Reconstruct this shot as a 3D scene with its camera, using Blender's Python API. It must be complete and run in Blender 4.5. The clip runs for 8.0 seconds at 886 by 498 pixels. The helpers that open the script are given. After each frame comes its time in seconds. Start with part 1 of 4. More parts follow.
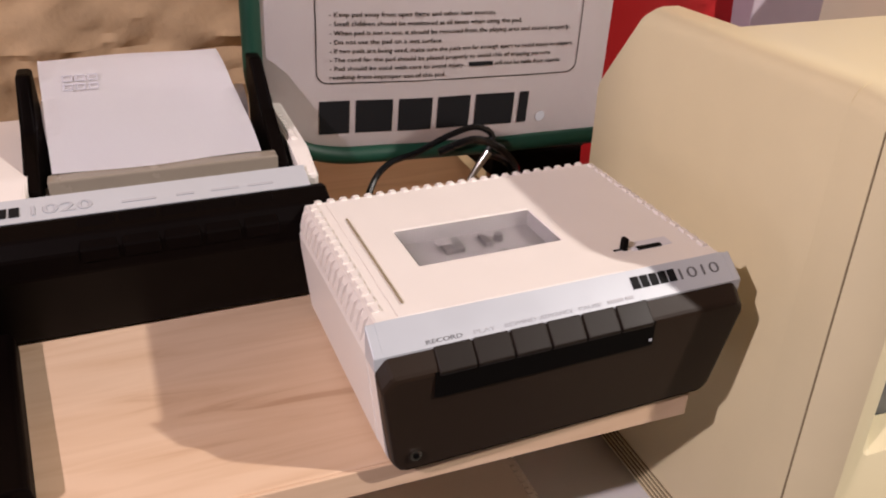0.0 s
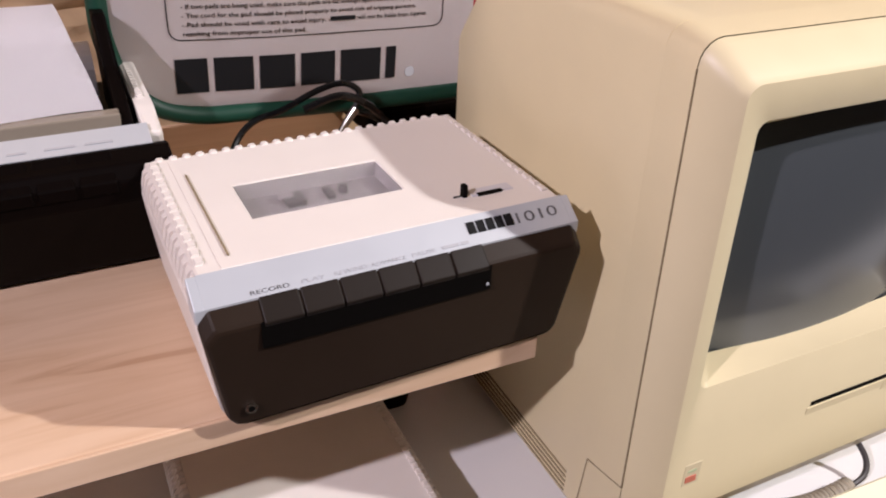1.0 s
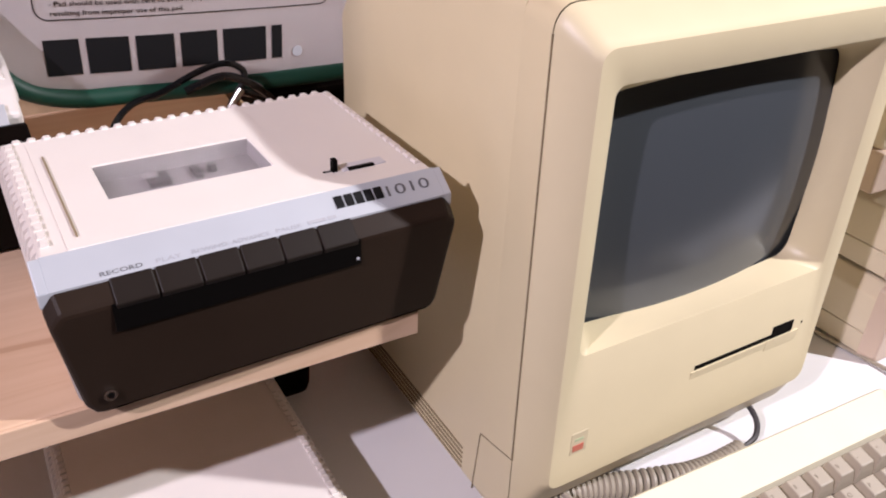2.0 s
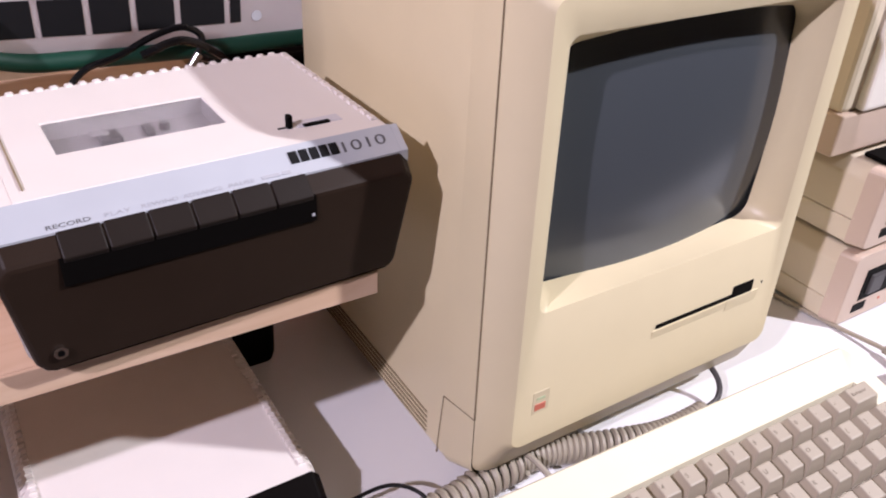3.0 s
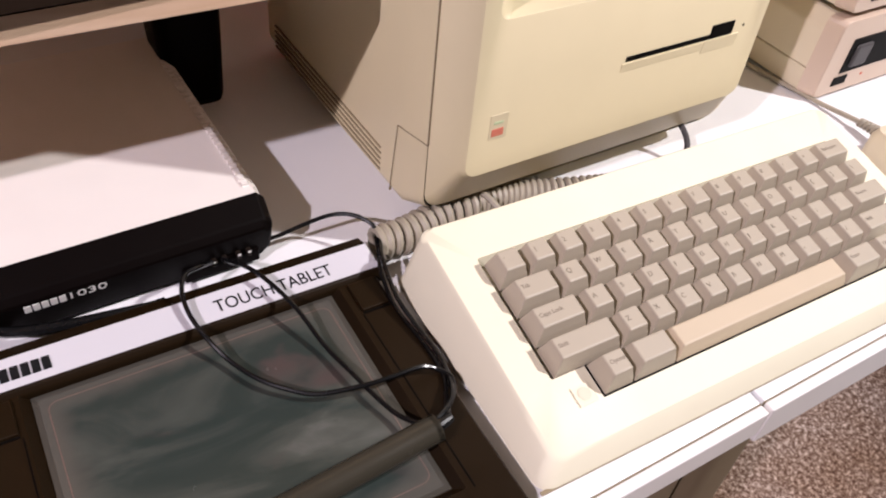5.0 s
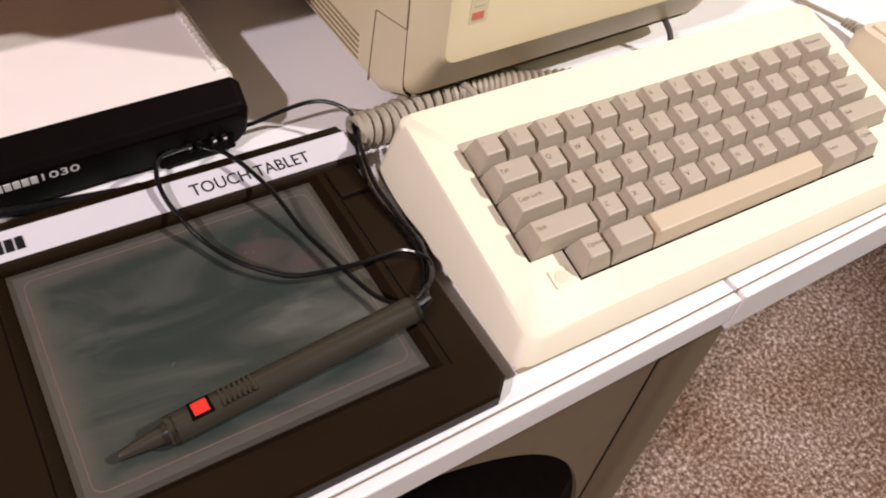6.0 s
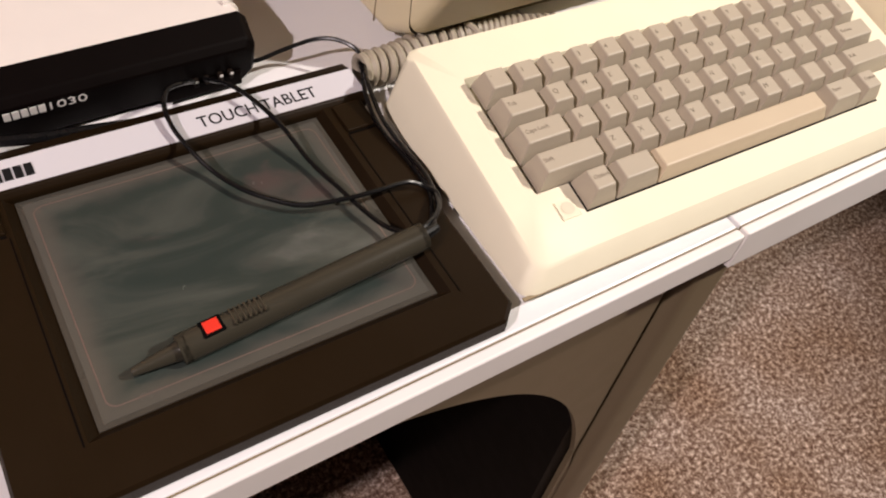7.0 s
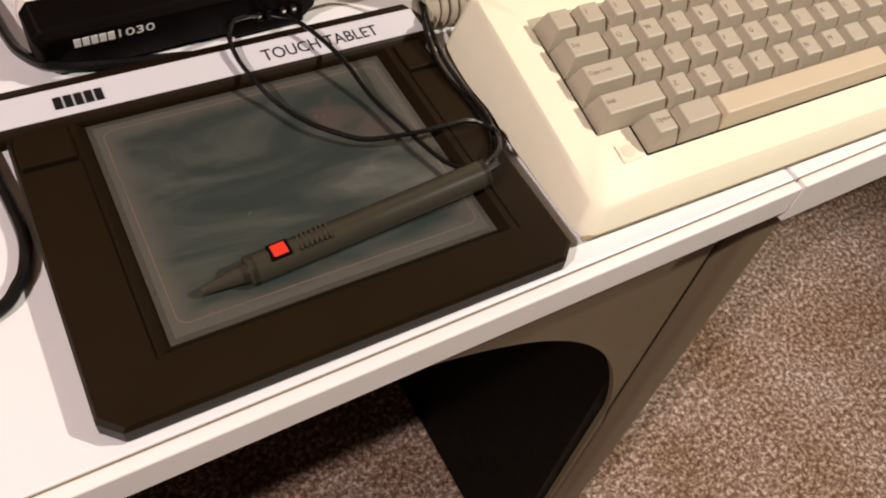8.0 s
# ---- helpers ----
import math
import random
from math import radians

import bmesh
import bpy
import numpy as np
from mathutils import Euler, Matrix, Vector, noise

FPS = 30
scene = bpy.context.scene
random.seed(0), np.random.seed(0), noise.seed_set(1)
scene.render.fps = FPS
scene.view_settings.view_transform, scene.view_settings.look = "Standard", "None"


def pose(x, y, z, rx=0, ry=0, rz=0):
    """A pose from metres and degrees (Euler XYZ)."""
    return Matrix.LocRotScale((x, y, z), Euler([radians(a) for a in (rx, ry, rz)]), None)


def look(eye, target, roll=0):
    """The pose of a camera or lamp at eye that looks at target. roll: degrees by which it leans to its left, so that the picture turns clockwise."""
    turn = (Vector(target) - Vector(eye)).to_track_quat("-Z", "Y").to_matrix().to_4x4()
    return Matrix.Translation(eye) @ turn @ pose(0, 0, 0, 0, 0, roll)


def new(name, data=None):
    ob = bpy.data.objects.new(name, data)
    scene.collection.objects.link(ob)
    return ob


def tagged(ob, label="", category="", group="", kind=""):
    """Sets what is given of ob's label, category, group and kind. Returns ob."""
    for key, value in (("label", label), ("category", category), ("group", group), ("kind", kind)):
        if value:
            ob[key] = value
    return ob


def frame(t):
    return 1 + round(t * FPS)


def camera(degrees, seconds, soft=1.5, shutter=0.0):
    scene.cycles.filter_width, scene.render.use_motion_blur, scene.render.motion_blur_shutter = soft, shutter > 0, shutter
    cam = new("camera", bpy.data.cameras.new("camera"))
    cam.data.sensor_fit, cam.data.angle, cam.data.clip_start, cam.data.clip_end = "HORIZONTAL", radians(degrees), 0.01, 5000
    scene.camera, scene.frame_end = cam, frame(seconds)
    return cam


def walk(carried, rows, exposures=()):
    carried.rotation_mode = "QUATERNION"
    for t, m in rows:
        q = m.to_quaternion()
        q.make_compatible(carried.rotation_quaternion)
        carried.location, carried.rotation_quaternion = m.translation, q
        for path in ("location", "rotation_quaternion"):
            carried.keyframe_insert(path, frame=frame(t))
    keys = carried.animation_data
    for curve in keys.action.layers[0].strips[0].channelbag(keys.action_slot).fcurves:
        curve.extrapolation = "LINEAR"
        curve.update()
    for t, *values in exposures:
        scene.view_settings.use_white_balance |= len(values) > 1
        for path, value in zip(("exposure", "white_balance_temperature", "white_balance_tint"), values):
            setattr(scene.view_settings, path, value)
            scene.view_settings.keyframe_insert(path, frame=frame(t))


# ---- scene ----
cam = camera(57.8, 8.0, soft=2.0)
PATH = [
    (0, (0.259, -0.038, 1.166), (0.862, 1.605, 0.198), 1.6),
    (0.5, (0.28, -0.048, 1.16), (0.942, 1.56, 0.172), 1.7),
    (1, (0.304, -0.06, 1.157), (1.034, 1.495, 0.132), 2.0),
    (1.5, (0.325, -0.07, 1.153), (1.114, 1.448, 0.116), 2.1),
    (2, (0.335, -0.075, 1.148), (1.191, 1.405, 0.11), 2.6),
    (3.5, (0.342, -0.09, 1.121), (1.238, 1.303, -0.001), 3.7),
    (4, (0.345, -0.096, 1.101), (1.225, 1.225, -0.116), 4.9),
    (4.5, (0.348, -0.104, 1.084), (1.202, 1.156, -0.214), 5.8),
    (5, (0.347, -0.109, 1.068), (1.187, 1.071, -0.311), 7.5),
    (6.5, (0.336, -0.13, 1.046), (1.162, 0.868, -0.478), 10.8),
    (7, (0.327, -0.137, 1.038), (1.151, 0.854, -0.492), 11.3),
    (7.5, (0.316, -0.139, 1.035), (1.119, 0.824, -0.523), 12.5),
    (8, (0.304, -0.142, 1.028), (1.061, 0.824, -0.551), 12.0),
]
EXPOSURES = [(0.0, -0.20, 6250, 10), (1.0, -0.10, 5850, 10), (2.0, 0.02, 5650, 12), (3.5, 0.06, 5450, 16), (5.0, 0.07, 5800, 11), (6.5, -0.04, 6250, 9), (8.0, -0.08, 6600, 5)]
walk(cam, [(t, look(eye, target, roll)) for t, eye, target, roll in PATH], EXPOSURES)

# ---- light ----
world = bpy.data.worlds.new("room_light")
scene.world = world
world.use_nodes = True
world.node_tree.nodes["Background"].inputs[0].default_value = (1.0, 0.86, 0.72, 1)
world.node_tree.nodes["Background"].inputs[1].default_value = 0.004


def ceiling_spot(name, place, aim, watts, colour, radius):
    data = bpy.data.lights.new(name, "SPOT")
    data.energy, data.color, data.shadow_soft_size = watts, colour, radius
    data.spot_size, data.spot_blend = radians(95), 0.6
    ob = new(name, data)
    ob.matrix_world = look(place, aim)
    return ob


AIM = (0.5, 0.2, 0.85)
ceiling_spot("spot_lamp", (-0.85, -0.45, 2.03), AIM, 128, (1.0, 0.82, 0.835), 0.022)
ceiling_spot("spot_lamp", (1.60, -0.52, 1.98), AIM, 142, (1.0, 0.885, 0.80), 0.022)


# ---- materials ----
def material(name, colour, rough=0.5, vary=0.06, scale=40.0, bump=0.0, bump_scale=600.0, metal=0.0, spec=0.5, coat=0.0, blotch=0.05):
    m = bpy.data.materials.new(name)
    m.use_nodes = True
    nt = m.node_tree
    b = nt.nodes["Principled BSDF"]
    b.inputs["Roughness"].default_value = rough
    b.inputs["Metallic"].default_value = metal
    b.inputs["Specular IOR Level"].default_value = spec
    b.inputs["Coat Weight"].default_value = coat
    co = nt.nodes.new("ShaderNodeTexCoord")
    n1 = nt.nodes.new("ShaderNodeTexNoise")
    n1.inputs["Scale"].default_value, n1.inputs["Detail"].default_value = scale, 6
    n2 = nt.nodes.new("ShaderNodeTexNoise")
    n2.inputs["Scale"].default_value, n2.inputs["Detail"].default_value = scale * 0.15, 3
    nt.links.new(co.outputs["Object"], n1.inputs["Vector"])
    nt.links.new(co.outputs["Object"], n2.inputs["Vector"])
    mix = nt.nodes.new("ShaderNodeMix")
    mix.data_type = "RGBA"
    mix.inputs[6].default_value = (*[c * (1 - vary) for c in colour], 1)
    mix.inputs[7].default_value = (*[min(1, c * (1 + vary)) for c in colour], 1)
    nt.links.new(n1.outputs["Fac"], mix.inputs[0])
    mix2 = nt.nodes.new("ShaderNodeMix")
    mix2.data_type, mix2.blend_type = "RGBA", "MULTIPLY"
    mix2.inputs[7].default_value = (1 - blotch * 2, 1 - blotch * 2.4, 1 - blotch * 3.2, 1)
    nt.links.new(n2.outputs["Fac"], mix2.inputs[0])
    nt.links.new(mix.outputs[2], mix2.inputs[6])
    nt.links.new(mix2.outputs[2], b.inputs["Base Color"])
    rr = nt.nodes.new("ShaderNodeMapRange")
    rr.inputs["To Min"].default_value, rr.inputs["To Max"].default_value = max(0, rough - 0.08), min(1, rough + 0.08)
    nt.links.new(n1.outputs["Fac"], rr.inputs["Value"])
    nt.links.new(rr.outputs[0], b.inputs["Roughness"])
    if bump:
        n3 = nt.nodes.new("ShaderNodeTexNoise")
        n3.inputs["Scale"].default_value, n3.inputs["Detail"].default_value = bump_scale, 4
        nt.links.new(co.outputs["Object"], n3.inputs["Vector"])
        bp = nt.nodes.new("ShaderNodeBump")
        bp.inputs["Strength"].default_value, bp.inputs["Distance"].default_value = bump, 0.001
        nt.links.new(n3.outputs["Fac"], bp.inputs["Height"])
        nt.links.new(bp.outputs[0], b.inputs["Normal"])
    return m


def wood_material():
    m = material("maple_veneer", (0.62, 0.43, 0.28), 0.38, vary=0.05, bump=0.05, bump_scale=300)
    nt = m.node_tree
    b = nt.nodes["Principled BSDF"]
    co = nt.nodes.new("ShaderNodeTexCoord")
    mp = nt.nodes.new("ShaderNodeMapping")
    mp.inputs["Scale"].default_value = (3.0, 26.0, 26.0)
    nz = nt.nodes.new("ShaderNodeTexNoise")
    nz.inputs["Scale"].default_value, nz.inputs["Detail"].default_value, nz.inputs["Distortion"].default_value = 2.2, 8, 1.6
    rp = nt.nodes.new("ShaderNodeValToRGB")
    rp.color_ramp.elements[0].position, rp.color_ramp.elements[0].color = 0.25, (0.50, 0.32, 0.20, 1)
    rp.color_ramp.elements[1].position, rp.color_ramp.elements[1].color = 0.62, (0.68, 0.49, 0.34, 1)
    e = rp.color_ramp.elements.new(0.38)
    e.color = (0.62, 0.43, 0.285, 1)
    nt.links.new(co.outputs["Object"], mp.inputs[0])
    nt.links.new(mp.outputs[0], nz.inputs["Vector"])
    nt.links.new(nz.outputs["Fac"], rp.inputs[0])
    nt.links.new(rp.outputs[0], b.inputs["Base Color"])
    return m


def carpet_material():
    m = material("carpet", (0.3, 0.22, 0.19), 0.95, bump=1.0, bump_scale=350, spec=0.1)
    nt = m.node_tree
    b = nt.nodes["Principled BSDF"]
    co = nt.nodes.new("ShaderNodeTexCoord")
    nz = nt.nodes.new("ShaderNodeTexNoise")
    nz.inputs["Scale"].default_value, nz.inputs["Detail"].default_value = 135, 12
    nz.inputs["Roughness"].default_value = 0.86
    rp = nt.nodes.new("ShaderNodeValToRGB")
    el = rp.color_ramp.elements
    el[0].position, el[0].color = 0.40, (0.080, 0.036, 0.022, 1)
    el[1].position, el[1].color = 0.59, (1.0, 0.84, 0.73, 1)
    e = el.new(0.5)
    e.color = (0.28, 0.19, 0.145, 1)
    nt.links.new(co.outputs["Object"], nz.inputs["Vector"])
    nt.links.new(nz.outputs["Fac"], rp.inputs[0])
    wide = nt.nodes.new("ShaderNodeTexNoise")
    wide.inputs["Scale"].default_value, wide.inputs["Detail"].default_value = 7, 5
    tone = nt.nodes.new("ShaderNodeValToRGB")
    tone.color_ramp.elements[0].position, tone.color_ramp.elements[0].color = 0.36, (0.72, 0.62, 0.52, 1)
    tone.color_ramp.elements[1].position, tone.color_ramp.elements[1].color = 0.66, (1.0, 1.0, 1.0, 1)
    tint = nt.nodes.new("ShaderNodeMix")
    tint.data_type, tint.blend_type = "RGBA", "MULTIPLY"
    tint.inputs[0].default_value = 1.0
    nt.links.new(co.outputs["Object"], wide.inputs["Vector"])
    nt.links.new(wide.outputs["Fac"], tone.inputs[0])
    nt.links.new(rp.outputs[0], tint.inputs[6])
    nt.links.new(tone.outputs[0], tint.inputs[7])
    nt.links.new(tint.outputs[2], b.inputs["Base Color"])
    return m


def glass_material(name, rough=0.03, tint=(1, 1, 1)):
    m = bpy.data.materials.new(name)
    m.use_nodes = True
    b = m.node_tree.nodes["Principled BSDF"]
    b.inputs["Base Color"].default_value = (*tint, 1)
    b.inputs["Transmission Weight"].default_value = 1
    b.inputs["Roughness"].default_value = rough
    b.inputs["IOR"].default_value = 1.45
    return m


def touch_material():
    """Grey film printed with a dark teal field that fades at its rim, rubbed pale in streaks and reddish in patches."""
    m = material("touch_surface", (0.036, 0.044, 0.039), 0.24, spec=0.45)
    nt = m.node_tree
    b = nt.nodes["Principled BSDF"]
    co = nt.nodes.new("ShaderNodeTexCoord")

    def math_node(kind, x, y=0.0):
        n = nt.nodes.new("ShaderNodeMath")
        n.operation = kind
        for k, v in enumerate((x, y)):
            if isinstance(v, float):
                n.inputs[k].default_value = v
            else:
                nt.links.new(v, n.inputs[k])
        return n.outputs[0]

    def cloud(scale, detail, distortion, stretch):
        mp = nt.nodes.new("ShaderNodeMapping")
        mp.inputs["Scale"].default_value = stretch
        mp.inputs["Rotation"].default_value = (0, 0, 0.25)
        nz = nt.nodes.new("ShaderNodeTexNoise")
        nz.inputs["Scale"].default_value, nz.inputs["Detail"].default_value, nz.inputs["Distortion"].default_value = scale, detail, distortion
        nt.links.new(co.outputs["Object"], mp.inputs[0])
        nt.links.new(mp.outputs[0], nz.inputs["Vector"])
        return nz.outputs["Fac"]

    def blend(fac, x, y):
        n = nt.nodes.new("ShaderNodeMix")
        n.data_type = "RGBA"
        nt.links.new(fac, n.inputs[0])
        for k, v in ((6, x), (7, y)):
            if isinstance(v, tuple):
                n.inputs[k].default_value = (*v, 1)
            else:
                nt.links.new(v, n.inputs[k])
        return n.outputs[2]

    def step(v, lo, hi):
        n = nt.nodes.new("ShaderNodeMapRange")
        n.interpolation_type = "SMOOTHSTEP"
        n.inputs["From Min"].default_value, n.inputs["From Max"].default_value = lo, hi
        nt.links.new(v, n.inputs["Value"])
        return n.outputs[0]

    sep = nt.nodes.new("ShaderNodeSeparateXYZ")
    nt.links.new(co.outputs["Generated"], sep.inputs[0])
    u, v = sep.outputs["X"], sep.outputs["Y"]
    rim = math_node("MINIMUM", math_node("MINIMUM", u, math_node("SUBTRACT", 1.0, u)), math_node("MINIMUM", v, math_node("SUBTRACT", 1.0, v)))
    rim = math_node("ADD", rim, math_node("MULTIPLY", math_node("SUBTRACT", cloud(3.0, 5, 0.5, (14, 14, 14)), 0.5), 0.10))
    streaks = cloud(1.0, 9, 0.9, (14, 34, 20))
    teal = blend(step(streaks, 0.40, 0.62), (0.026, 0.035, 0.031), (0.052, 0.059, 0.051))
    teal = blend(step(streaks, 0.58, 0.78), teal, (0.105, 0.108, 0.097))
    teal = blend(step(cloud(1.6, 4, 0.6, (9, 14, 9)), 0.58, 0.72), teal, (0.066, 0.049, 0.045))
    nt.links.new(blend(step(rim, 0.015, 0.11), (0.072, 0.069, 0.059), teal), b.inputs["Base Color"])
    return m


KBCASE = material("pale_yellowed_plastic", (0.79, 0.74, 0.57), 0.55, vary=0.03, bump=0.06, bump_scale=1400, blotch=0.02)
MAC = material("aged_beige_plastic", (0.71, 0.618, 0.40), 0.42, vary=0.03, bump=0.06, bump_scale=1400, blotch=0.02)
MAC_DARK = material("dark_slot", (0.0025, 0.002, 0.0018), 0.7, spec=0.06)
GROOVE = material("shadow_gap_plastic", (0.27, 0.215, 0.13), 0.7)
KEYCAP = material("greige_key_plastic", (0.42, 0.365, 0.285), 0.5, vary=0.04, bump=0.1, bump_scale=1800, blotch=0.03)
SPACE = material("tan_key_plastic", (0.54, 0.445, 0.32), 0.5, vary=0.03, bump=0.08, bump_scale=1800)
LEGEND = material("key_legend_print", (0.21, 0.175, 0.13), 0.6)
CREAM = material("ivory_plastic", (0.76, 0.715, 0.675), 0.45, vary=0.03, bump=0.06, bump_scale=1500, blotch=0.02)
FRONT = material("brown_front_plastic", (0.0230, 0.0142, 0.0094), 0.45, vary=0.12, bump=0.12, bump_scale=1600, spec=0.12)
# near black: black parts, and the FRONT plastic with shade put into it
BLACK = material("black_and_shaded_brown_plastic", (0.0025, 0.0013, 0.0011), 0.5, vary=0.12, bump=0.12, bump_scale=1600, spec=0.05)
KEYBLACK = material("brown_button_plastic", (0.0150, 0.0105, 0.0082), 0.45, vary=0.1, bump=0.08, bump_scale=1600, spec=0.15)
TABLET = material("brown_tablet_plastic", (0.0120, 0.0064, 0.0021), 0.42, vary=0.14, bump=0.12, bump_scale=1500, spec=0.15)
SILVER = material("brushed_silver_strip", (0.52, 0.55, 0.60), 0.35, metal=0.15, vary=0.04)
STRIPWHITE = material("white_label_strip", (0.62, 0.615, 0.67), 0.35, vary=0.02)
INK = material("black_print", (0.010, 0.010, 0.011), 0.7, spec=0.12)
PALEINK = material("grey_print", (0.43, 0.44, 0.48), 0.6)
GREYINK = material("dark_grey_print", (0.13, 0.13, 0.14), 0.6)
WHITEINK = material("pale_print", (0.82, 0.80, 0.78), 0.6)
LAMINATE = material("white_laminate", (0.765, 0.76, 0.775), 0.32, vary=0.02, bump=0.03, bump_scale=900, blotch=0.02)
EDGEBAND = material("edge_band", (0.84, 0.81, 0.80), 0.45, vary=0.03)
STEEL = material("taupe_painted_steel", (0.150, 0.116, 0.070), 0.45, vary=0.05, bump=0.05, bump_scale=700)
# near black for disk doors, and for kneehole shade put into panel colour
BLACKSHADE = material("black_and_kneehole_shade", (0.003, 0.0024, 0.002), 0.6, spec=0.08)
WOOD = wood_material()
CARPET = carpet_material()
WALL = material("rough_tan_plaster", (0.55, 0.40, 0.24), 0.9, vary=0.28, scale=38, bump=1.0, bump_scale=140, blotch=0.14)
# unseen walls kept dark to cut bounce; ceiling tone set for bounce
ROOMWALL = material("dark_unseen_wall", (0.09, 0.065, 0.045), 0.85, vary=0.1, scale=6)
CEIL = material("unseen_ceiling", (0.42, 0.38, 0.32), 0.9, vary=0.03, scale=6)
VINYL = material("white_vinyl_pad", (0.64, 0.61, 0.63), 0.45, vary=0.03, scale=20, bump=0.3, bump_scale=45)
GREEN = material("green_piping", (0.0, 0.038, 0.020), 0.55, vary=0.1)
RED = material("red_vinyl", (0.62, 0.02, 0.025), 0.4, vary=0.1, scale=15)
PURPLE = material("mauve_card", (0.42, 0.36, 0.42), 0.6)
PAPER = material("plotter_paper", (0.82, 0.80, 0.84), 0.7, vary=0.02)
BLUEINK = material("pale_blue_print", (0.52, 0.51, 0.60), 0.6)
CORD = material("grey_cord", (0.34, 0.30, 0.235), 0.5, vary=0.05)
CABLE = material("black_cable", (0.0045, 0.0045, 0.005), 0.26, vary=0.1, spec=0.4)
CHROME = material("nickel_plug", (0.6, 0.58, 0.55), 0.25, metal=1.0)
DRIVE = material("drive_cream_plastic", (0.66, 0.58, 0.44), 0.45, vary=0.03, bump=0.05, bump_scale=1400)
DRIVEFACE = material("drive_pinkish_bezel", (0.56, 0.44, 0.35), 0.45, vary=0.03, bump=0.05, bump_scale=1400)
MONITOR = material("white_case_plastic", (0.78, 0.74, 0.68), 0.45, vary=0.03)
TOUCH = touch_material()
SHEET = material("touch_border_film", (0.050, 0.047, 0.040), 0.3, vary=0.1, scale=60)
LINE = material("copper_line_print", (0.13, 0.090, 0.075), 0.45)
PENMAT = material("stylus_plastic", (0.040, 0.036, 0.026), 0.24, vary=0.08)
REDBTN = material("red_button", (0.72, 0.035, 0.02), 0.35, vary=0.03)
GREENDOT = material("pale_green_print", (0.48, 0.55, 0.34), 0.5)
REDDOT = material("red_print", (0.58, 0.17, 0.11), 0.5)
SCREEN = material("crt_phosphor", (0.064, 0.073, 0.084), 0.22, vary=0.05, scale=8, spec=0.4)
SMOKE = glass_material("clear_window", 0.04, (0.86, 0.86, 0.86))
TRAY = material("grey_deck", (0.20, 0.185, 0.19), 0.5, vary=0.08)
TRAYDARK = material("grey_spindle", (0.05, 0.045, 0.047), 0.5)


# ---- building blocks ----
def part(name, bm, mat, parent=None, label="", smooth=False, m=None):
    """Links a bmesh as one mesh object, under a thing where one is given."""
    bmesh.ops.recalc_face_normals(bm, faces=bm.faces[:])
    me = bpy.data.meshes.new(name)
    bm.to_mesh(me)
    bm.free()
    me.materials.append(mat)
    if smooth:
        for p in me.polygons:
            p.use_smooth = True
        me.set_sharp_from_angle(angle=radians(38))
    ob = new(name, me)
    if parent:
        ob.parent = parent
    if m is not None:
        ob.matrix_local = m
    if label:
        tagged(ob, label=label)
    return ob


def thing(name, m, label, category, group="", kind=""):
    ob = new(name)
    ob.empty_display_size = 0.02
    ob.matrix_world = m
    return tagged(ob, label, category, group, kind)


def add_box(bm, x0, x1, y0, y1, z0, z1, bevel=0.0, segs=2):
    r = bmesh.ops.create_cube(bm, size=1)
    vs = r["verts"]
    for v in vs:
        v.co = Vector((x0 + (v.co.x + 0.5) * (x1 - x0), y0 + (v.co.y + 0.5) * (y1 - y0), z0 + (v.co.z + 0.5) * (z1 - z0)))
    if bevel:
        es = list({e for v in vs for e in v.link_edges})
        bmesh.ops.bevel(bm, geom=es, offset=bevel, segments=segs, affect="EDGES", profile=0.5)
    return vs


def box(x0, x1, y0, y1, z0, z1, bevel=0.0, segs=2):
    bm = bmesh.new()
    add_box(bm, x0, x1, y0, y1, z0, z1, bevel, segs)
    return bm


def prism(profile, x0, x1, bevel=0.0, segs=2, taper=0.0):
    """A yz outline drawn out along x."""
    bm = bmesh.new()
    a = [bm.verts.new((x0, y, z)) for y, z in profile]
    b = [bm.verts.new((x1, y, z)) for y, z in profile]
    bm.faces.new(a)
    bm.faces.new(b[::-1])
    n = len(profile)
    for i in range(n):
        bm.faces.new((a[i], b[i], b[(i + 1) % n], a[(i + 1) % n]))
    if bevel:
        bmesh.ops.bevel(bm, geom=bm.edges[:], offset=bevel, segments=segs, affect="EDGES", profile=0.5)
    return bm


def rounded(x0, x1, z0, z1, r, n=5, bow=0.0):
    """Corner-rounded outline in x and z; bow swells each side outwards."""
    pts = []
    for cx, cz, a0 in ((x1 - r, z1 - r, 0), (x0 + r, z1 - r, 90), (x0 + r, z0 + r, 180), (x1 - r, z0 + r, 270)):
        for i in range(n + 1):
            a = radians(a0 + 90 * i / n)
            pts.append((cx + r * math.cos(a), cz + r * math.sin(a)))
        # a few points along the side that follows
        nxt = {0: ((x0 + r, z1), (x1 - r, z1)), 90: ((x0, z0 + r), (x0, z1 - r)), 180: ((x1 - r, z0), (x0 + r, z0)), 270: ((x1, z1 - r), (x1, z0 + r))}[a0]
        (ex, ez), (sx, sz) = nxt
        for k in range(1, 6):
            f = k / 6
            s = bow * (1 - (2 * f - 1) ** 2)
            px, pz = sx + (ex - sx) * f, sz + (ez - sz) * f
            if a0 == 0:
                pz += s
            elif a0 == 90:
                px -= s
            elif a0 == 180:
                pz -= s
            else:
                px += s
            pts.append((px, pz))
    return pts


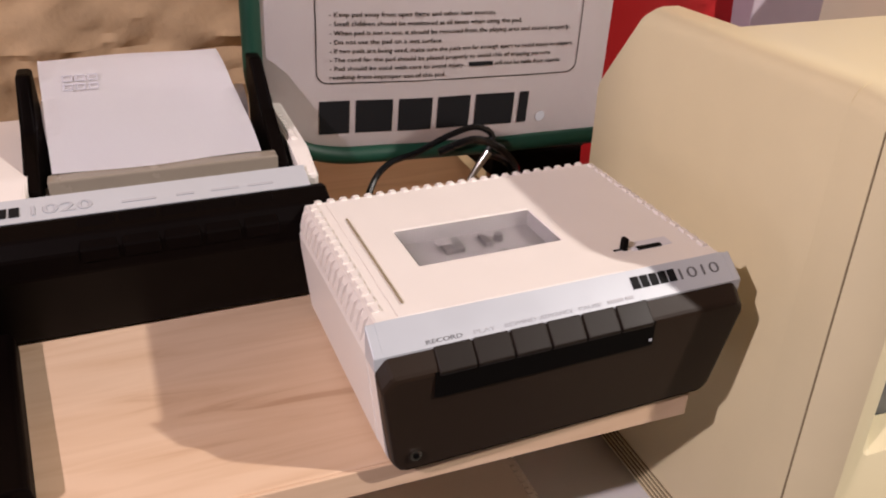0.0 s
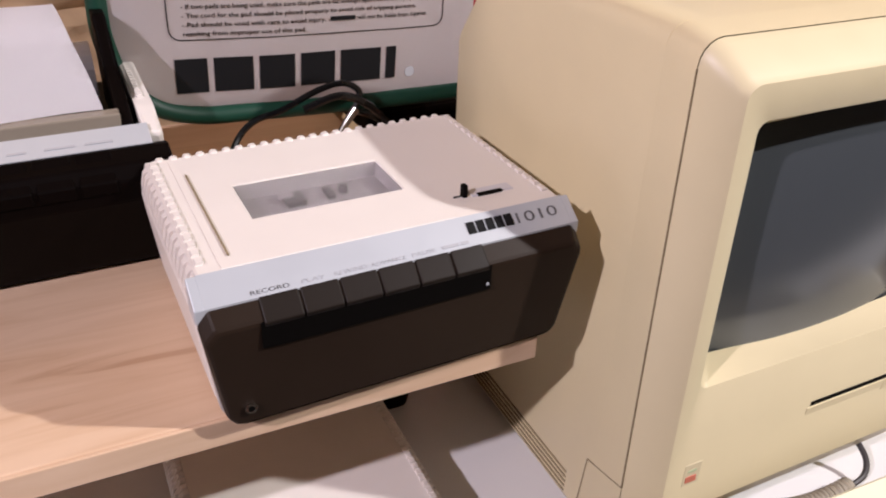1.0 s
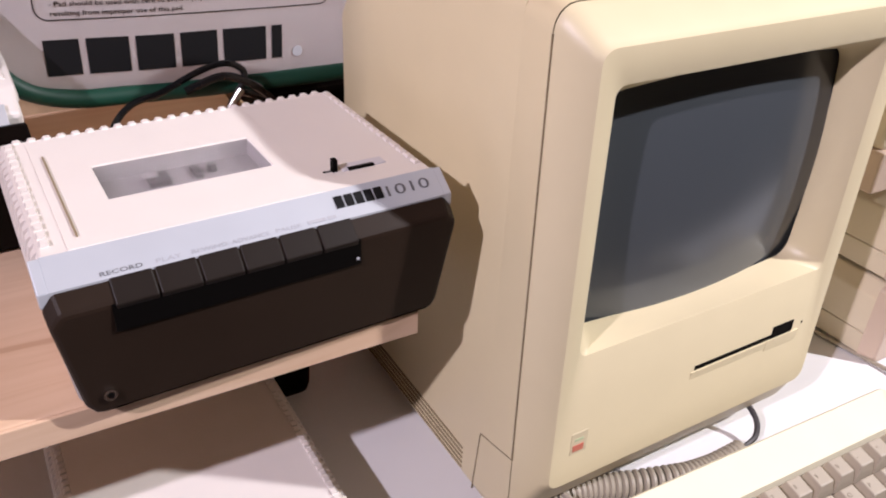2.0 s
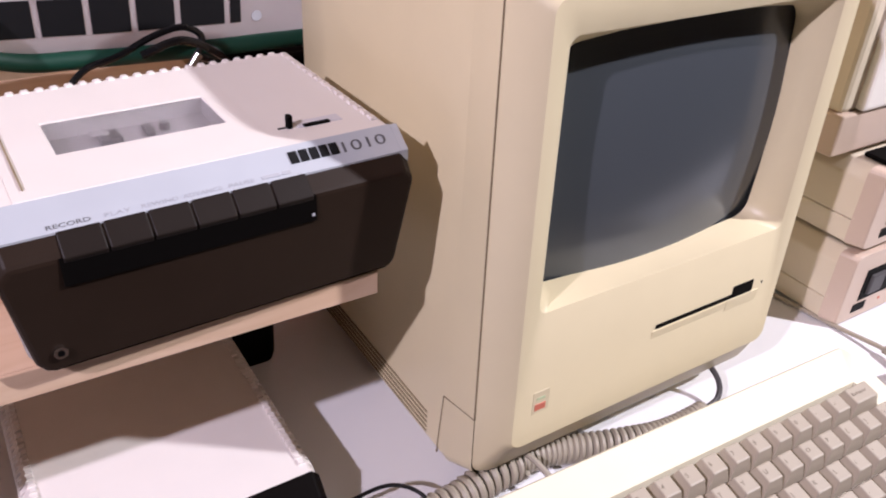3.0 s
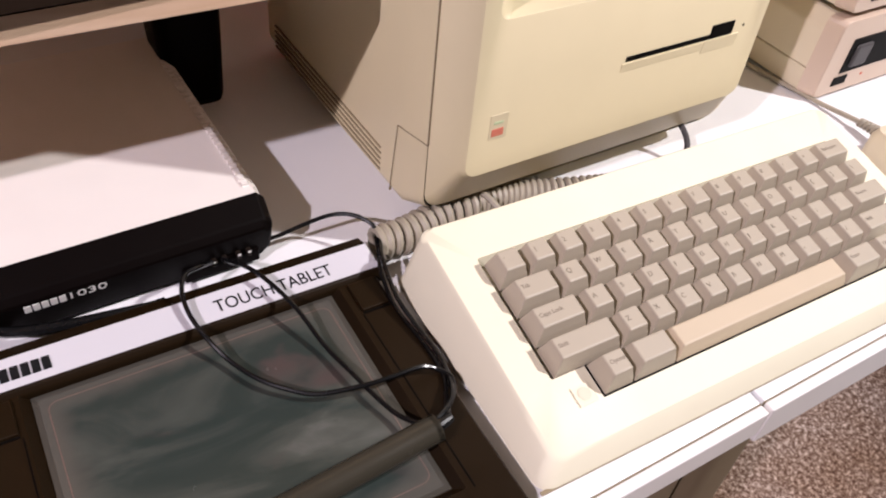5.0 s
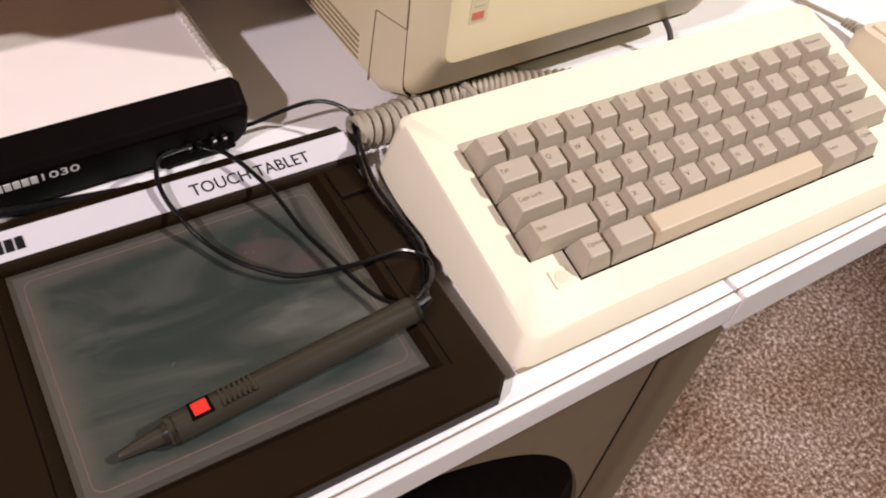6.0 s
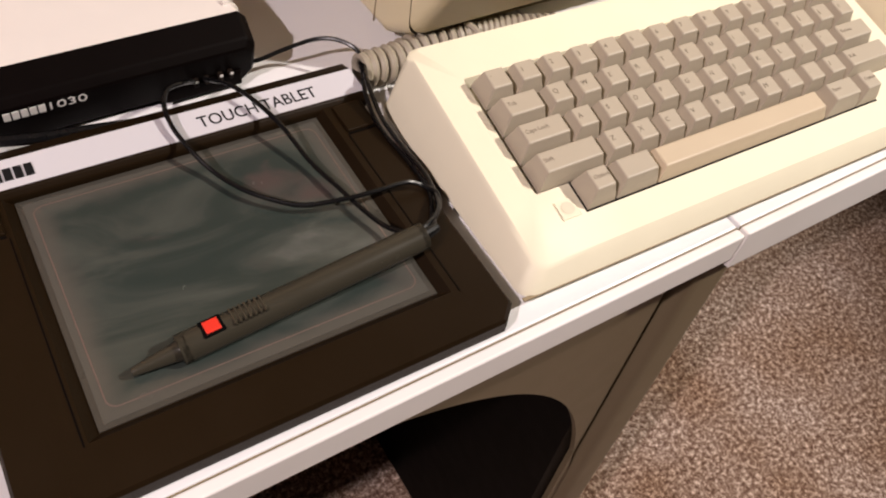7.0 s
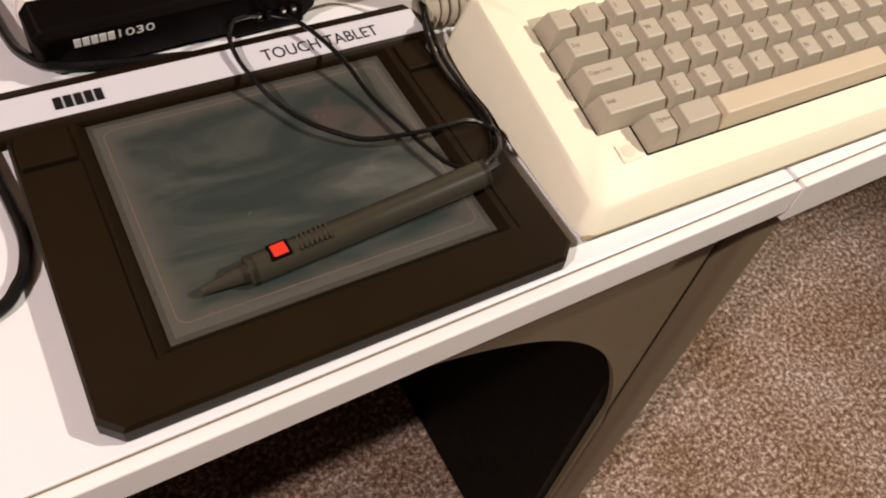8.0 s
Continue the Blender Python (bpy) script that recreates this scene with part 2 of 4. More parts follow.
def loft(bm, rings, cap_first=False, cap_last=False):
    """Skins closed rings of equal length."""
    vr = [[bm.verts.new(p) for p in ring] for ring in rings]
    n = len(vr[0])
    for a, b in zip(vr, vr[1:]):
        for i in range(n):
            bm.faces.new((a[i], a[(i + 1) % n], b[(i + 1) % n], b[i]))
    if cap_first:
        bm.faces.new(vr[0])
    if cap_last:
        bm.faces.new(vr[-1][::-1])
    return vr


def smooth_path(points, per=8):
    pts = [Vector(p) for p in points]
    out = []
    for i in range(len(pts) - 1):
        p0, p1, p2, p3 = pts[max(0, i - 1)], pts[i], pts[i + 1], pts[min(len(pts) - 1, i + 2)]
        for k in range(per):
            t = k / per
            out.append(0.5 * ((2 * p1) + (p2 - p0) * t + (2 * p0 - 5 * p1 + 4 * p2 - p3) * t * t + (3 * p1 - p0 - 3 * p2 + p3) * t ** 3))
    out.append(pts[-1])
    return out


def tube(points, r, sides=8, per=8, smooth=True):
    pts = smooth_path(points, per) if smooth else [Vector(p) for p in points]
    bm = bmesh.new()
    rings = []
    up = Vector((0, 0, 1))
    for i, p in enumerate(pts):
        d = (pts[min(i + 1, len(pts) - 1)] - pts[max(i - 1, 0)]).normalized()
        s = d.cross(up)
        s = s.normalized() if s.length > 1e-4 else Vector((1, 0, 0))
        up = s.cross(d).normalized()
        rr = r(i / (len(pts) - 1)) if callable(r) else r
        rings.append([p + (s * math.cos(a) + up * math.sin(a)) * rr for a in (2 * math.pi * k / sides for k in range(sides))])
    loft(bm, rings, True, True)
    return bm


def coil_points(points, radius, turns, steps=14):
    """A helix wound round a path."""
    pts = smooth_path(points, 12)
    out = []
    total = turns * steps
    up = Vector((0, 0, 1))
    for i in range(total + 1):
        f = i / total * (len(pts) - 1)
        k = min(int(f), len(pts) - 2)
        p = pts[k].lerp(pts[k + 1], f - k)
        d = (pts[k + 1] - pts[k]).normalized()
        s = d.cross(up).normalized()
        u = s.cross(d)
        a = 2 * math.pi * i / steps
        rr = radius(i / total) if callable(radius) else radius
        out.append(p + (s * math.cos(a) + u * math.sin(a)) * rr)
    return out


def cylinder(x, y, z0, z1, r0, r1=None, sides=20):
    bm = bmesh.new()
    r1 = r0 if r1 is None else r1
    rings = [[(x + r * math.cos(2 * math.pi * k / sides), y + r * math.sin(2 * math.pi * k / sides), z) for k in range(sides)] for r, z in ((r0, z0), (r1, z1))]
    loft(bm, rings, True, True)
    return bm


def lettering(name, text, size, mat, parent, m, width=None, label=""):
    """Printed words: flat letters lying in the local xy plane, left end at the origin."""
    cu = bpy.data.curves.new(name, "FONT")
    cu.body, cu.size = text, size
    cu.extrude = 0.00008
    cu.resolution_u = 3
    tmp = bpy.data.objects.new(name, cu)
    scene.collection.objects.link(tmp)
    bpy.context.view_layer.update()
    me = bpy.data.meshes.new_from_object(tmp.evaluated_get(bpy.context.evaluated_depsgraph_get()))
    bpy.data.objects.remove(tmp)
    if width:
        xs = [v.co.x for v in me.vertices]
        k = width / max(1e-6, max(xs) - min(xs))
        x0 = min(xs)
        for v in me.vertices:
            v.co.x = (v.co.x - x0) * k
    me.materials.clear()
    me.materials.append(mat)
    ob = new(name, me)
    ob.parent = parent
    ob.matrix_local = m
    return tagged(ob, label=label) if label else ob


def blocks(name, spans, height, mat, parent, m, depth=0.0003, label="", slant=0.0):
    """Plain upright bars side by side, standing in for a mark."""
    bm = bmesh.new()
    for x0, x1 in spans:
        for v in add_box(bm, x0, x1, 0, height, 0, depth):
            v.co.x += slant * v.co.y
    ob = part(name, bm, mat, parent, label)
    ob.matrix_local = m
    return ob

# ---- the room ----
DESK = 0.73


def structure(name, bm, mat, label, category, smooth=False):
    return tagged(part(name, bm, mat, smooth=smooth), label, category, kind="structure")


structure("floor", box(-2.6, 3.4, -3.0, 0.70, -0.05, 0.0), CARPET, "mottled brown and cream flecked loop-pile carpet", "floor")
# ceiling and three outer walls stay out of view and only shape bounce light
structure("ceiling", box(-2.6, 3.4, -3.0, 0.70, 2.30, 2.35), CEIL, "unseen low ceiling, tone set for bounce light", "ceiling")
structure("wall_west", box(-2.7, -2.6, -3.0, 0.70, 0, 2.35), ROOMWALL, "unseen side wall, dark to cut bounce light", "wall")
structure("wall_east", box(3.4, 3.5, -3.0, 0.70, 0, 2.35), ROOMWALL, "unseen side wall, dark to cut bounce light", "wall")
structure("wall_south", box(-2.7, 3.5, -3.1, -3.0, 0, 2.35), ROOMWALL, "unseen wall across the room, dark to cut bounce light", "wall")


def rough_wall():
    bm = bmesh.new()
    xs = [-2.6, -1.5] + [-0.6 + 0.008 * i for i in range(200)] + [1.5, 2.2, 3.4]
    zs = [0, 0.4, 0.7] + [0.85 + 0.006 * i for i in range(75)] + [1.4, 1.8, 2.35]
    rows = []
    for z in zs:
        row = []
        for x in xs:
            ridge = 1 - abs(noise.fractal(Vector((x * 6, z * 16, 3.1)), 1.0, 2.0, 4))
            d = 0.026 * (ridge - 0.75) + 0.009 * max(0, noise.noise(Vector((x * 26, z * 60, 1)))) + 0.003 * noise.noise(Vector((x * 70, z * 110, 5)))
            row.append(bm.verts.new((x, 0.660 - max(-0.013, min(0.034, d)), z)))
        rows.append(row)
    for a, b in zip(rows, rows[1:]):
        for i in range(len(xs) - 1):
            bm.faces.new((a[i], a[i + 1], b[i + 1], b[i]))
    ob = structure("wall_north", bm, WALL, "rough tan troweled plaster wall behind the shelf", "wall", True)
    return ob


rough_wall()
structure("wall_core", box(-2.6, 3.4, 0.675, 0.76, 0, 2.35), ROOMWALL, "plain dark core of the plaster wall", "wall")


# ---- the desks ----
def desk(x0, x1, y, thick, panel):
    ob = thing("desk", pose(x0, y, 0, 0, 0, 0.7), "white laminate desk with pale edge band on taupe steel frame", "desk", "row of desks")
    w, under = x1 - x0, DESK - thick + 0.0025
    part("desktop", box(0, w, 0.0065, 0.61, under, DESK, 0.001), LAMINATE, ob, "white laminate desktop")
    part("edge_band", box(0.0, w, -0.0005, 0.0058, DESK - thick, DESK - 0.0003, 0.0012, 3), EDGEBAND, ob, "worn white edge band")
    part("core_line", box(0.0, w, 0.0059, 0.0064, under + 0.001, DESK - 0.0005), GROOVE, ob)
    if panel:
        bm = bmesh.new()
        top = under - 0.0005
        out = [(w - 0.0055, 0), (w - 0.0055, top), (0.0, top), (0.0, 0)]
        # the opening is one broad flattened arch
        for i in range(81):
            c, q = math.cos(math.pi * (1 - i / 80)), math.sin(math.pi * (1 - i / 80))
            out.append((0.90 + 0.515 * math.copysign(abs(c) ** 0.5, c), 0.675 * abs(q) ** 0.5))
        fr = [bm.verts.new((x, 0.022, z)) for x, z in out]
        bk = [bm.verts.new((x, 0.027, z)) for x, z in out]
        bm.faces.new(fr)
        bm.faces.new(bk[::-1])
        for i in range(len(out)):
            j = (i + 1) % len(out)
            bm.faces.new((fr[i], bk[i], bk[j], fr[j]))
        part("front_panel", bm, STEEL, ob, "taupe steel kneehole panel with rounded opening")
        # kneehole shade is put into the near-black colour of these panels
        part("side_panel", box(w - 0.022, w + 0.002, 0.0275, 0.60, 0.0, top), BLACKSHADE, ob)
        # left and back panels added to keep lamplight out
        part("side_panel", box(0.37, 0.39, 0.0275, 0.60, 0.0, top), BLACKSHADE, ob)
        part("back_panel", box(0.39, w - 0.022, 0.585, 0.60, 0.0, top), BLACKSHADE, ob)
        part("leg", box(w + 0.0035, w + 0.047, 0.014, 0.075, 0.0, 0.6965, 0.012, 4), STEEL, ob, "taupe steel corner leg", smooth=True)
    else:
        part("apron", box(0.05, w - 0.05, 0.07, 0.085, 0.62, under - 0.0005), STEEL, ob)
        part("leg", box(w - 0.06, w - 0.01, 0.05, 0.11, 0, under - 0.0005, 0.01, 3), STEEL, ob)
        part("leg", box(w - 0.06, w - 0.01, 0.55, 0.61, 0, under - 0.0005, 0.01, 3), STEEL, ob)
        part("leg", box(0.055, 0.105, 0.55, 0.61, 0, under - 0.0005, 0.01, 3), STEEL, ob)
    return ob


desk(-0.75, 0.649, -0.017, 0.021, True)
desk(0.6515, 2.15, 0.0002, 0.031, False)


# ---- wooden riser ----
SHELF = 0.897


def riser():
    ob = thing("shelf_riser", pose(-0.45, 0.2220, DESK, 0, 0, 0.8), "maple veneer riser shelf on black plastic feet over the desk", "shelf")
    h = SHELF - DESK
    part("board", box(0, 0.9500, 0.0, 0.368, h - 0.0155, h, 0.0012), WOOD, ob, "pale maple veneer board")
    part("edging", box(0.0, 0.9500, -0.0022, -0.0001, h - 0.0152, h - 0.0004, 0.0006), WOOD, ob)
    for x in (0.055, 0.9195):
        for y in (0.164, 0.335):
            bm = bmesh.new()
            rings = []
            for z, k in ((0.0, 0.80), (0.006, 0.86), (h - 0.0160, 1.12)):
                rings.append([(x + px * k, y + pz * k, z) for px, pz in rounded(-0.023, 0.024, -0.022, 0.022, 0.009, 4)])
            loft(bm, rings, True, True)
            part("foot", bm, BLACK, ob, "black tapered plastic foot", smooth=True)
    return ob


riser()


# ---- compact computer ----
def compact_computer():
    ob = thing("compact_computer", pose(0.5444, 0.1760, DESK, 0, 0, 1.5), "yellowed beige compact computer with dark screen on the desk", "computer")
    W, Dp = 0.246, 0.262

    def ring(y, x0, x1, z0, z1, r):
        return [(x, y, z) for x, z in rounded(x0, x1, z0, z1, r, 5)]

    # rear shell: full height behind the bezel, then a sunk top between two rails
    bm = bmesh.new()
    loft(bm, [ring(0.0201, 0.0, W, 0.022, 0.333, 0.012), ring(0.044, 0.0, W, 0.007, 0.335, 0.012), ring(0.0462, 0.0002, W - 0.0002, 0.006, 0.3348, 0.012)], False, True)

    def notched(y, i, z0, z1, sink):
        arc = lambda cx, cz, a0, r: [(cx + r * math.cos(radians(a0 + t)), y, cz + r * math.sin(radians(a0 + t))) for t in (0, 22, 45, 68, 90)]
        x0, x1, r = i, W - i, 0.011
        out = arc(x1 - r, z0 + r, 270, r) + arc(x1 - r, z1 - r, 0, r)
        out += [(x1 - 0.0215, y, z1), (x1 - 0.0225, y, z1 - 0.001), (x1 - 0.0245, y, z1 - sink), (x0 + 0.0245, y, z1 - sink), (x0 + 0.0225, y, z1 - 0.001), (x0 + 0.0215, y, z1)]
        return out + arc(x0 + r, z1 - r, 90, r) + arc(x0 + r, z0 + r, 180, r)

    loft(bm, [notched(0.0462, 0.0002, 0.006, 0.3348, 0.016), notched(0.207, 0.0008, 0.006, 0.333, 0.016), notched(0.216, 0.0012, 0.006, 0.328, 0.014),
              notched(Dp - 0.008, 0.003, 0.008, 0.280, 0.004), notched(Dp, 0.009, 0.014, 0.270, 0.003)], True, True)
    part("rear_shell", bm, MAC, ob, smooth=True)
    # front bezel with the opening for the tube
    bm = bmesh.new()
    zb, zt = 0.1510, 0.2995
    xl, xr = 0.0230, 0.2194
    rings = [ring(0.0200, 0.0005, W - 0.0005, 0.024, 0.3325, 0.012),
             ring(0.0150, 0.0018, W - 0.0018, 0.029, 0.3310, 0.012),
             ring(0.0030, 0.0098, W - 0.0098, 0.0548, 0.3188, 0.009),
             ring(0.0, 0.0128, W - 0.0128, 0.0570, 0.3170, 0.008),
             ring(0.0, xl - 0.0004, xr + 0.0004, zb - 0.0004, zt + 0.0004, 0.006),
             ring(0.0003, xl, xr, zb, zt, 0.006),
             [(x, 0.0135, z) for x, z in rounded(xl + 0.0060, xr - 0.0080, zb + 0.0015, zt - 0.008, 0.012, 5, 0.0035)],
             [(x, 0.0220, z) for x, z in rounded(xl + 0.0070, xr - 0.0090, zb + 0.0020, zt - 0.009, 0.012, 5, 0.0035)]]
    loft(bm, rings)
    part("front_bezel", bm, MAC, ob, smooth=True)
    # tube
    bm = bmesh.new()
    n, m_ = 16, 12
    grid = []
    for j in range(m_ + 1):
        row = []
        for i in range(n + 1):
            u, v = i / n * 2 - 1, j / m_ * 2 - 1
            row.append(bm.verts.new((0.1205 + 0.095 * u, 0.0145 + 0.0080 * (u * u * 0.9 + v * v * 0.7), 0.2245 + 0.078 * v)))
        grid.append(row)
    for a, b in zip(grid, grid[1:]):
        for i in range(n):
            bm.faces.new((a[i], a[i + 1], b[i + 1], b[i]))
    part("screen", bm, SCREEN, ob, "dark curved glass screen, switched off", smooth=True)
    # disk slot with its finger notch
    slot = part("disk_slot", box(0.1180, 0.188, -0.0004, 0.004, 0.1070, 0.1100), MAC_DARK, ob, "dark floppy disk slot")
    part("notch", box(0.1860, 0.206, -0.0006, 0.004, 0.1066, 0.1160, 0.0008), MAC_DARK, slot)
    bm = prism([(-0.0006, 0.1060), (0.004, 0.1060), (0.004, 0.1000), (-0.0001, 0.1000)], 0.1155, 0.209, 0.0003)
    part("slot_lip", bm, MAC, slot, m=pose(0, 0, 0))
    part("slot_lip", prism([(-0.0008, 0.1065), (0.004, 0.1065), (0.004, 0.0975), (-0.0002, 0.0975)], 0.182, 0.212, 0.0004), MAC, slot)
    part("reset_hole", box(0.2145, 0.2158, -0.0003, 0.002, 0.1100, 0.1115), MAC_DARK, ob)
    # badge
    badge = part("badge", box(0.0255, 0.0375, -0.0003, 0.002, 0.0795, 0.0955, 0.0003), material("badge_plate", (0.66, 0.58, 0.39), 0.4), ob, "small inset square badge")
    part("badge_mark", box(0.0270, 0.0350, -0.0006, 0.001, 0.0815, 0.0865, 0.0004), REDDOT, badge, "red mark")
    part("badge_mark", box(0.0280, 0.0345, -0.0005, 0.001, 0.0890, 0.0912, 0.0004), GREENDOT, badge, "pale green mark")
    # seam between bezel and shell, with its jog
    def side_strip(y0, z0, y1, z1, wd=0.00032):
        d = Vector((0, y1 - y0, z1 - z0)).normalized()
        s = Vector((0, -d.z, d.y)) * wd
        bm = bmesh.new()
        p0, p1 = Vector((0, y0, z0)), Vector((0, y1, z1))
        vs = [bm.verts.new(p + o + Vector((x, 0, 0))) for x in (-0.0003, 0.001) for p, o in ((p0, s), (p1, s), (p1, -s), (p0, -s))]
        for f in ((0, 1, 2, 3), (7, 6, 5, 4), (0, 4, 5, 1), (1, 5, 6, 2), (2, 6, 7, 3), (3, 7, 4, 0)):
            bm.faces.new([vs[k] for k in f])
        return bm

    part("seam", side_strip(0.0200, 0.320, 0.0200, 0.0705), GROOVE, ob)
    part("seam", side_strip(0.0200, 0.0705, 0.0520, 0.0630), GROOVE, ob)
    part("seam", side_strip(0.0520, 0.0630, 0.0570, 0.010), GROOVE, ob)
    for k in range(5):
        part("vent_slot", side_strip(0.0705, 0.034 - 0.0042 * k, 0.235, 0.034 - 0.0042 * k, 0.0006), GROOVE, ob)
    for x in (0.03, 0.216):
        for y in (0.06, 0.22):
            part("foot", cylinder(x, y, 0.0, 0.0085, 0.008), BLACK, ob)
    # keyboard socket housing under the bezel
    part("socket_housing", prism([(0.022, 0.028), (0.06, 0.008), (0.06, 0.03), (0.03, 0.05)], 0.05, 0.216, 0.001), MAC, ob)
    # the face leans back a little
    for child in ob.children_recursive:
        for v in child.data.vertices:
            v.co.y += 0.0245 * (v.co.z - 0.12) * max(0.0, min(1.0, (0.044 - v.co.y) / 0.026))
    return ob


compact_computer()


# ---- its keyboard ----
def keycap_mesh(name, w, d, h):
    bm = bmesh.new()
    t = 0.0033
    rings = [[(x, y, z) for x, y in ((a, b), (w - a, b), (w - a, d - c), (a, d - c))] for z, a, b, c in
             ((0, 0.0003, 0.0003, 0.0003), (h * 0.5, t * 0.47, t * 0.55, t * 0.28), (h, t * 0.98, t * 1.15, t * 0.58))]
    vr = loft(bm, rings, True, False)
    bm.faces.new(vr[-1])
    bmesh.ops.recalc_face_normals(bm, faces=bm.faces[:])
    es = [e for e in bm.edges if max(v.co.z for v in e.verts) > h * 0.9]
    bmesh.ops.bevel(bm, geom=es, offset=0.0008, segments=2, affect="EDGES", profile=0.5)
    me = bpy.data.meshes.new(name)
    bm.to_mesh(me)
    bm.free()
    return me


def computer_keyboard():
    ob = thing("computer_keyboard", pose(0.5072, 0.0135, DESK, 0, 0, -0.68), "yellowed beige computer keyboard with greige keys at the desk edge", "keyboard")
    W, Dp = 0.338, 0.150
    slope = 11.9
    k = math.tan(radians(slope))
    front = 0.0182

    def frame_ring(inset_x, y0, y1, lift, r):
        out = []
        for x, y in rounded(inset_x, W - inset_x, y0, y1, r, 5):
            out.append((x, y, lift(y)))
        return out

    U, V = 0.01880, 0.01810
    kx, ky = 0.0325, 0.0248
    deck = lambda y: front + k * y
    # key field runs over five rows, the last one narrower
    bm = bmesh.new()
    base = frame_ring(0.004, 0.003, Dp - 0.003, lambda y: 0.0015, 0.008)
    mid = frame_ring(0.0, 0.0, Dp, lambda y: 0.0070 + 0.02 * y, 0.009)
    mid1 = frame_ring(0.0007, 0.0007, Dp - 0.0007, lambda y: 0.0085 + 0.02 * y, 0.009)
    up0 = frame_ring(0.0010, 0.0010, Dp - 0.001, lambda y: 0.0092 + 0.02 * y, 0.009)
    up1 = frame_ring(0.0085, 0.0050, Dp - 0.006, lambda y: deck(y) - 0.0022, 0.008)
    up2 = frame_ring(0.0110, 0.0070, Dp - 0.008, lambda y: deck(y), 0.008)
    hole = [(x, y, deck(y)) for x, y in rounded(kx - 0.0018, kx + 14.5 * U + 0.0018, ky + V - 0.001, ky + 5 * V + 0.0012, 0.0015, 5)]
    hole2 = [(x, y, deck(y) - 0.008) for x, y in rounded(kx - 0.0016, kx + 14.5 * U + 0.0016, ky + V - 0.0008, ky + 5 * V + 0.001, 0.0015, 5)]
    loft(bm, [base, mid, mid1, up0, up1, up2, hole, hole2], True, True)
    part("case", bm, KBCASE, ob, smooth=True)
    part("case_seam", box(0.0004, W - 0.0004, -0.0001, 0.002, 0.0070, 0.0078), GROOVE, ob)
    # sunk bed of the bottom row
    well = part("bottom_row_bed", box(kx + U - 0.0004, kx + 13 * U + 0.0004, ky - 0.0003, ky + V, -0.0015, 0.00022), MAC_DARK, ob)
    well.matrix_local = pose(0, 0, front, slope, 0, 0)
    rows = [
        [1] * 13 + [1.5],
        [1.5] + [1] * 13,
        [1.75] + [1] * 11 + [1.75],
        [2.25] + [1] * 10 + [2.25],
        [1, 1.5, 7, 1.5, 1],
    ]
    legends = ["`1234567890-=", " QWERTYUIOP[]\\", " ASDFGHJKL;'", " ZXCVBNM,./", ""]
    caps = {}
    for r, row in enumerate(rows):
        y = ky + (4 - r) * V
        x = kx + (U if r == 4 else 0)
        for c, wide in enumerate(row):
            h = (0.0130 if r < 4 else 0.0124) if wide < 5 else 0.0095
            if (wide, r == 4) not in caps:
                caps[(wide, r == 4)] = keycap_mesh("key_cap", wide * U - 0.0007, V - 0.0007, h)
                caps[(wide, r == 4)].materials.append(SPACE if wide > 5 else KEYCAP)
            key = new("key" if wide < 5 else "space_bar", caps[(wide, r == 4)])
            key.parent = ob
            key.matrix_local = pose(0, 0, front - 0.0015 if r < 4 else front + 0.0002, slope, 0, 0) @ pose(x + 0.00035, y + 0.00035, 0, random.uniform(-0.4, 0.4), random.uniform(-0.3, 0.3), 0)
            text = legends[r][c] if c < len(legends[r]) else ""
            word = {(1, 0): "Tab", (2, 0): "Caps Lock", (3, 0): "Shift", (4, 0): "Option", (0, 13): "Backspace", (2, 12): "Return", (3, 11): "Shift", (4, 3): "Enter", (4, 4): "Option"}.get((r, c), "")
            if word:
                lettering("legend", word, 0.0034, LEGEND, key, pose(0.0046, V - 0.0088, h + 0.00006))
            elif text.strip():
                lettering("legend", text, 0.0042, LEGEND, key, pose(0.0048, V - 0.0092, h + 0.0001))
            x += wide * U
    # faint badge in the corner
    badge = part("badge", box(0, 0.0105, 0, 0.0105, -0.0004, 0.0002), KBCASE, ob, "faint square badge inlay")
    badge.matrix_local = pose(kx + 0.004, ky - 0.001, front + k * ky + 0.0004, slope, 0, 0)
    bm = bmesh.new()
    bmesh.ops.create_circle(bm, cap_ends=True, radius=0.0036, segments=20)
    mk = part("badge_mark", bm, material("badge_grey", (0.70, 0.66, 0.52), 0.4), badge)
    mk.matrix_local = pose(0.0055, 0.0055, 0.00045)
    return ob


computer_keyboard()


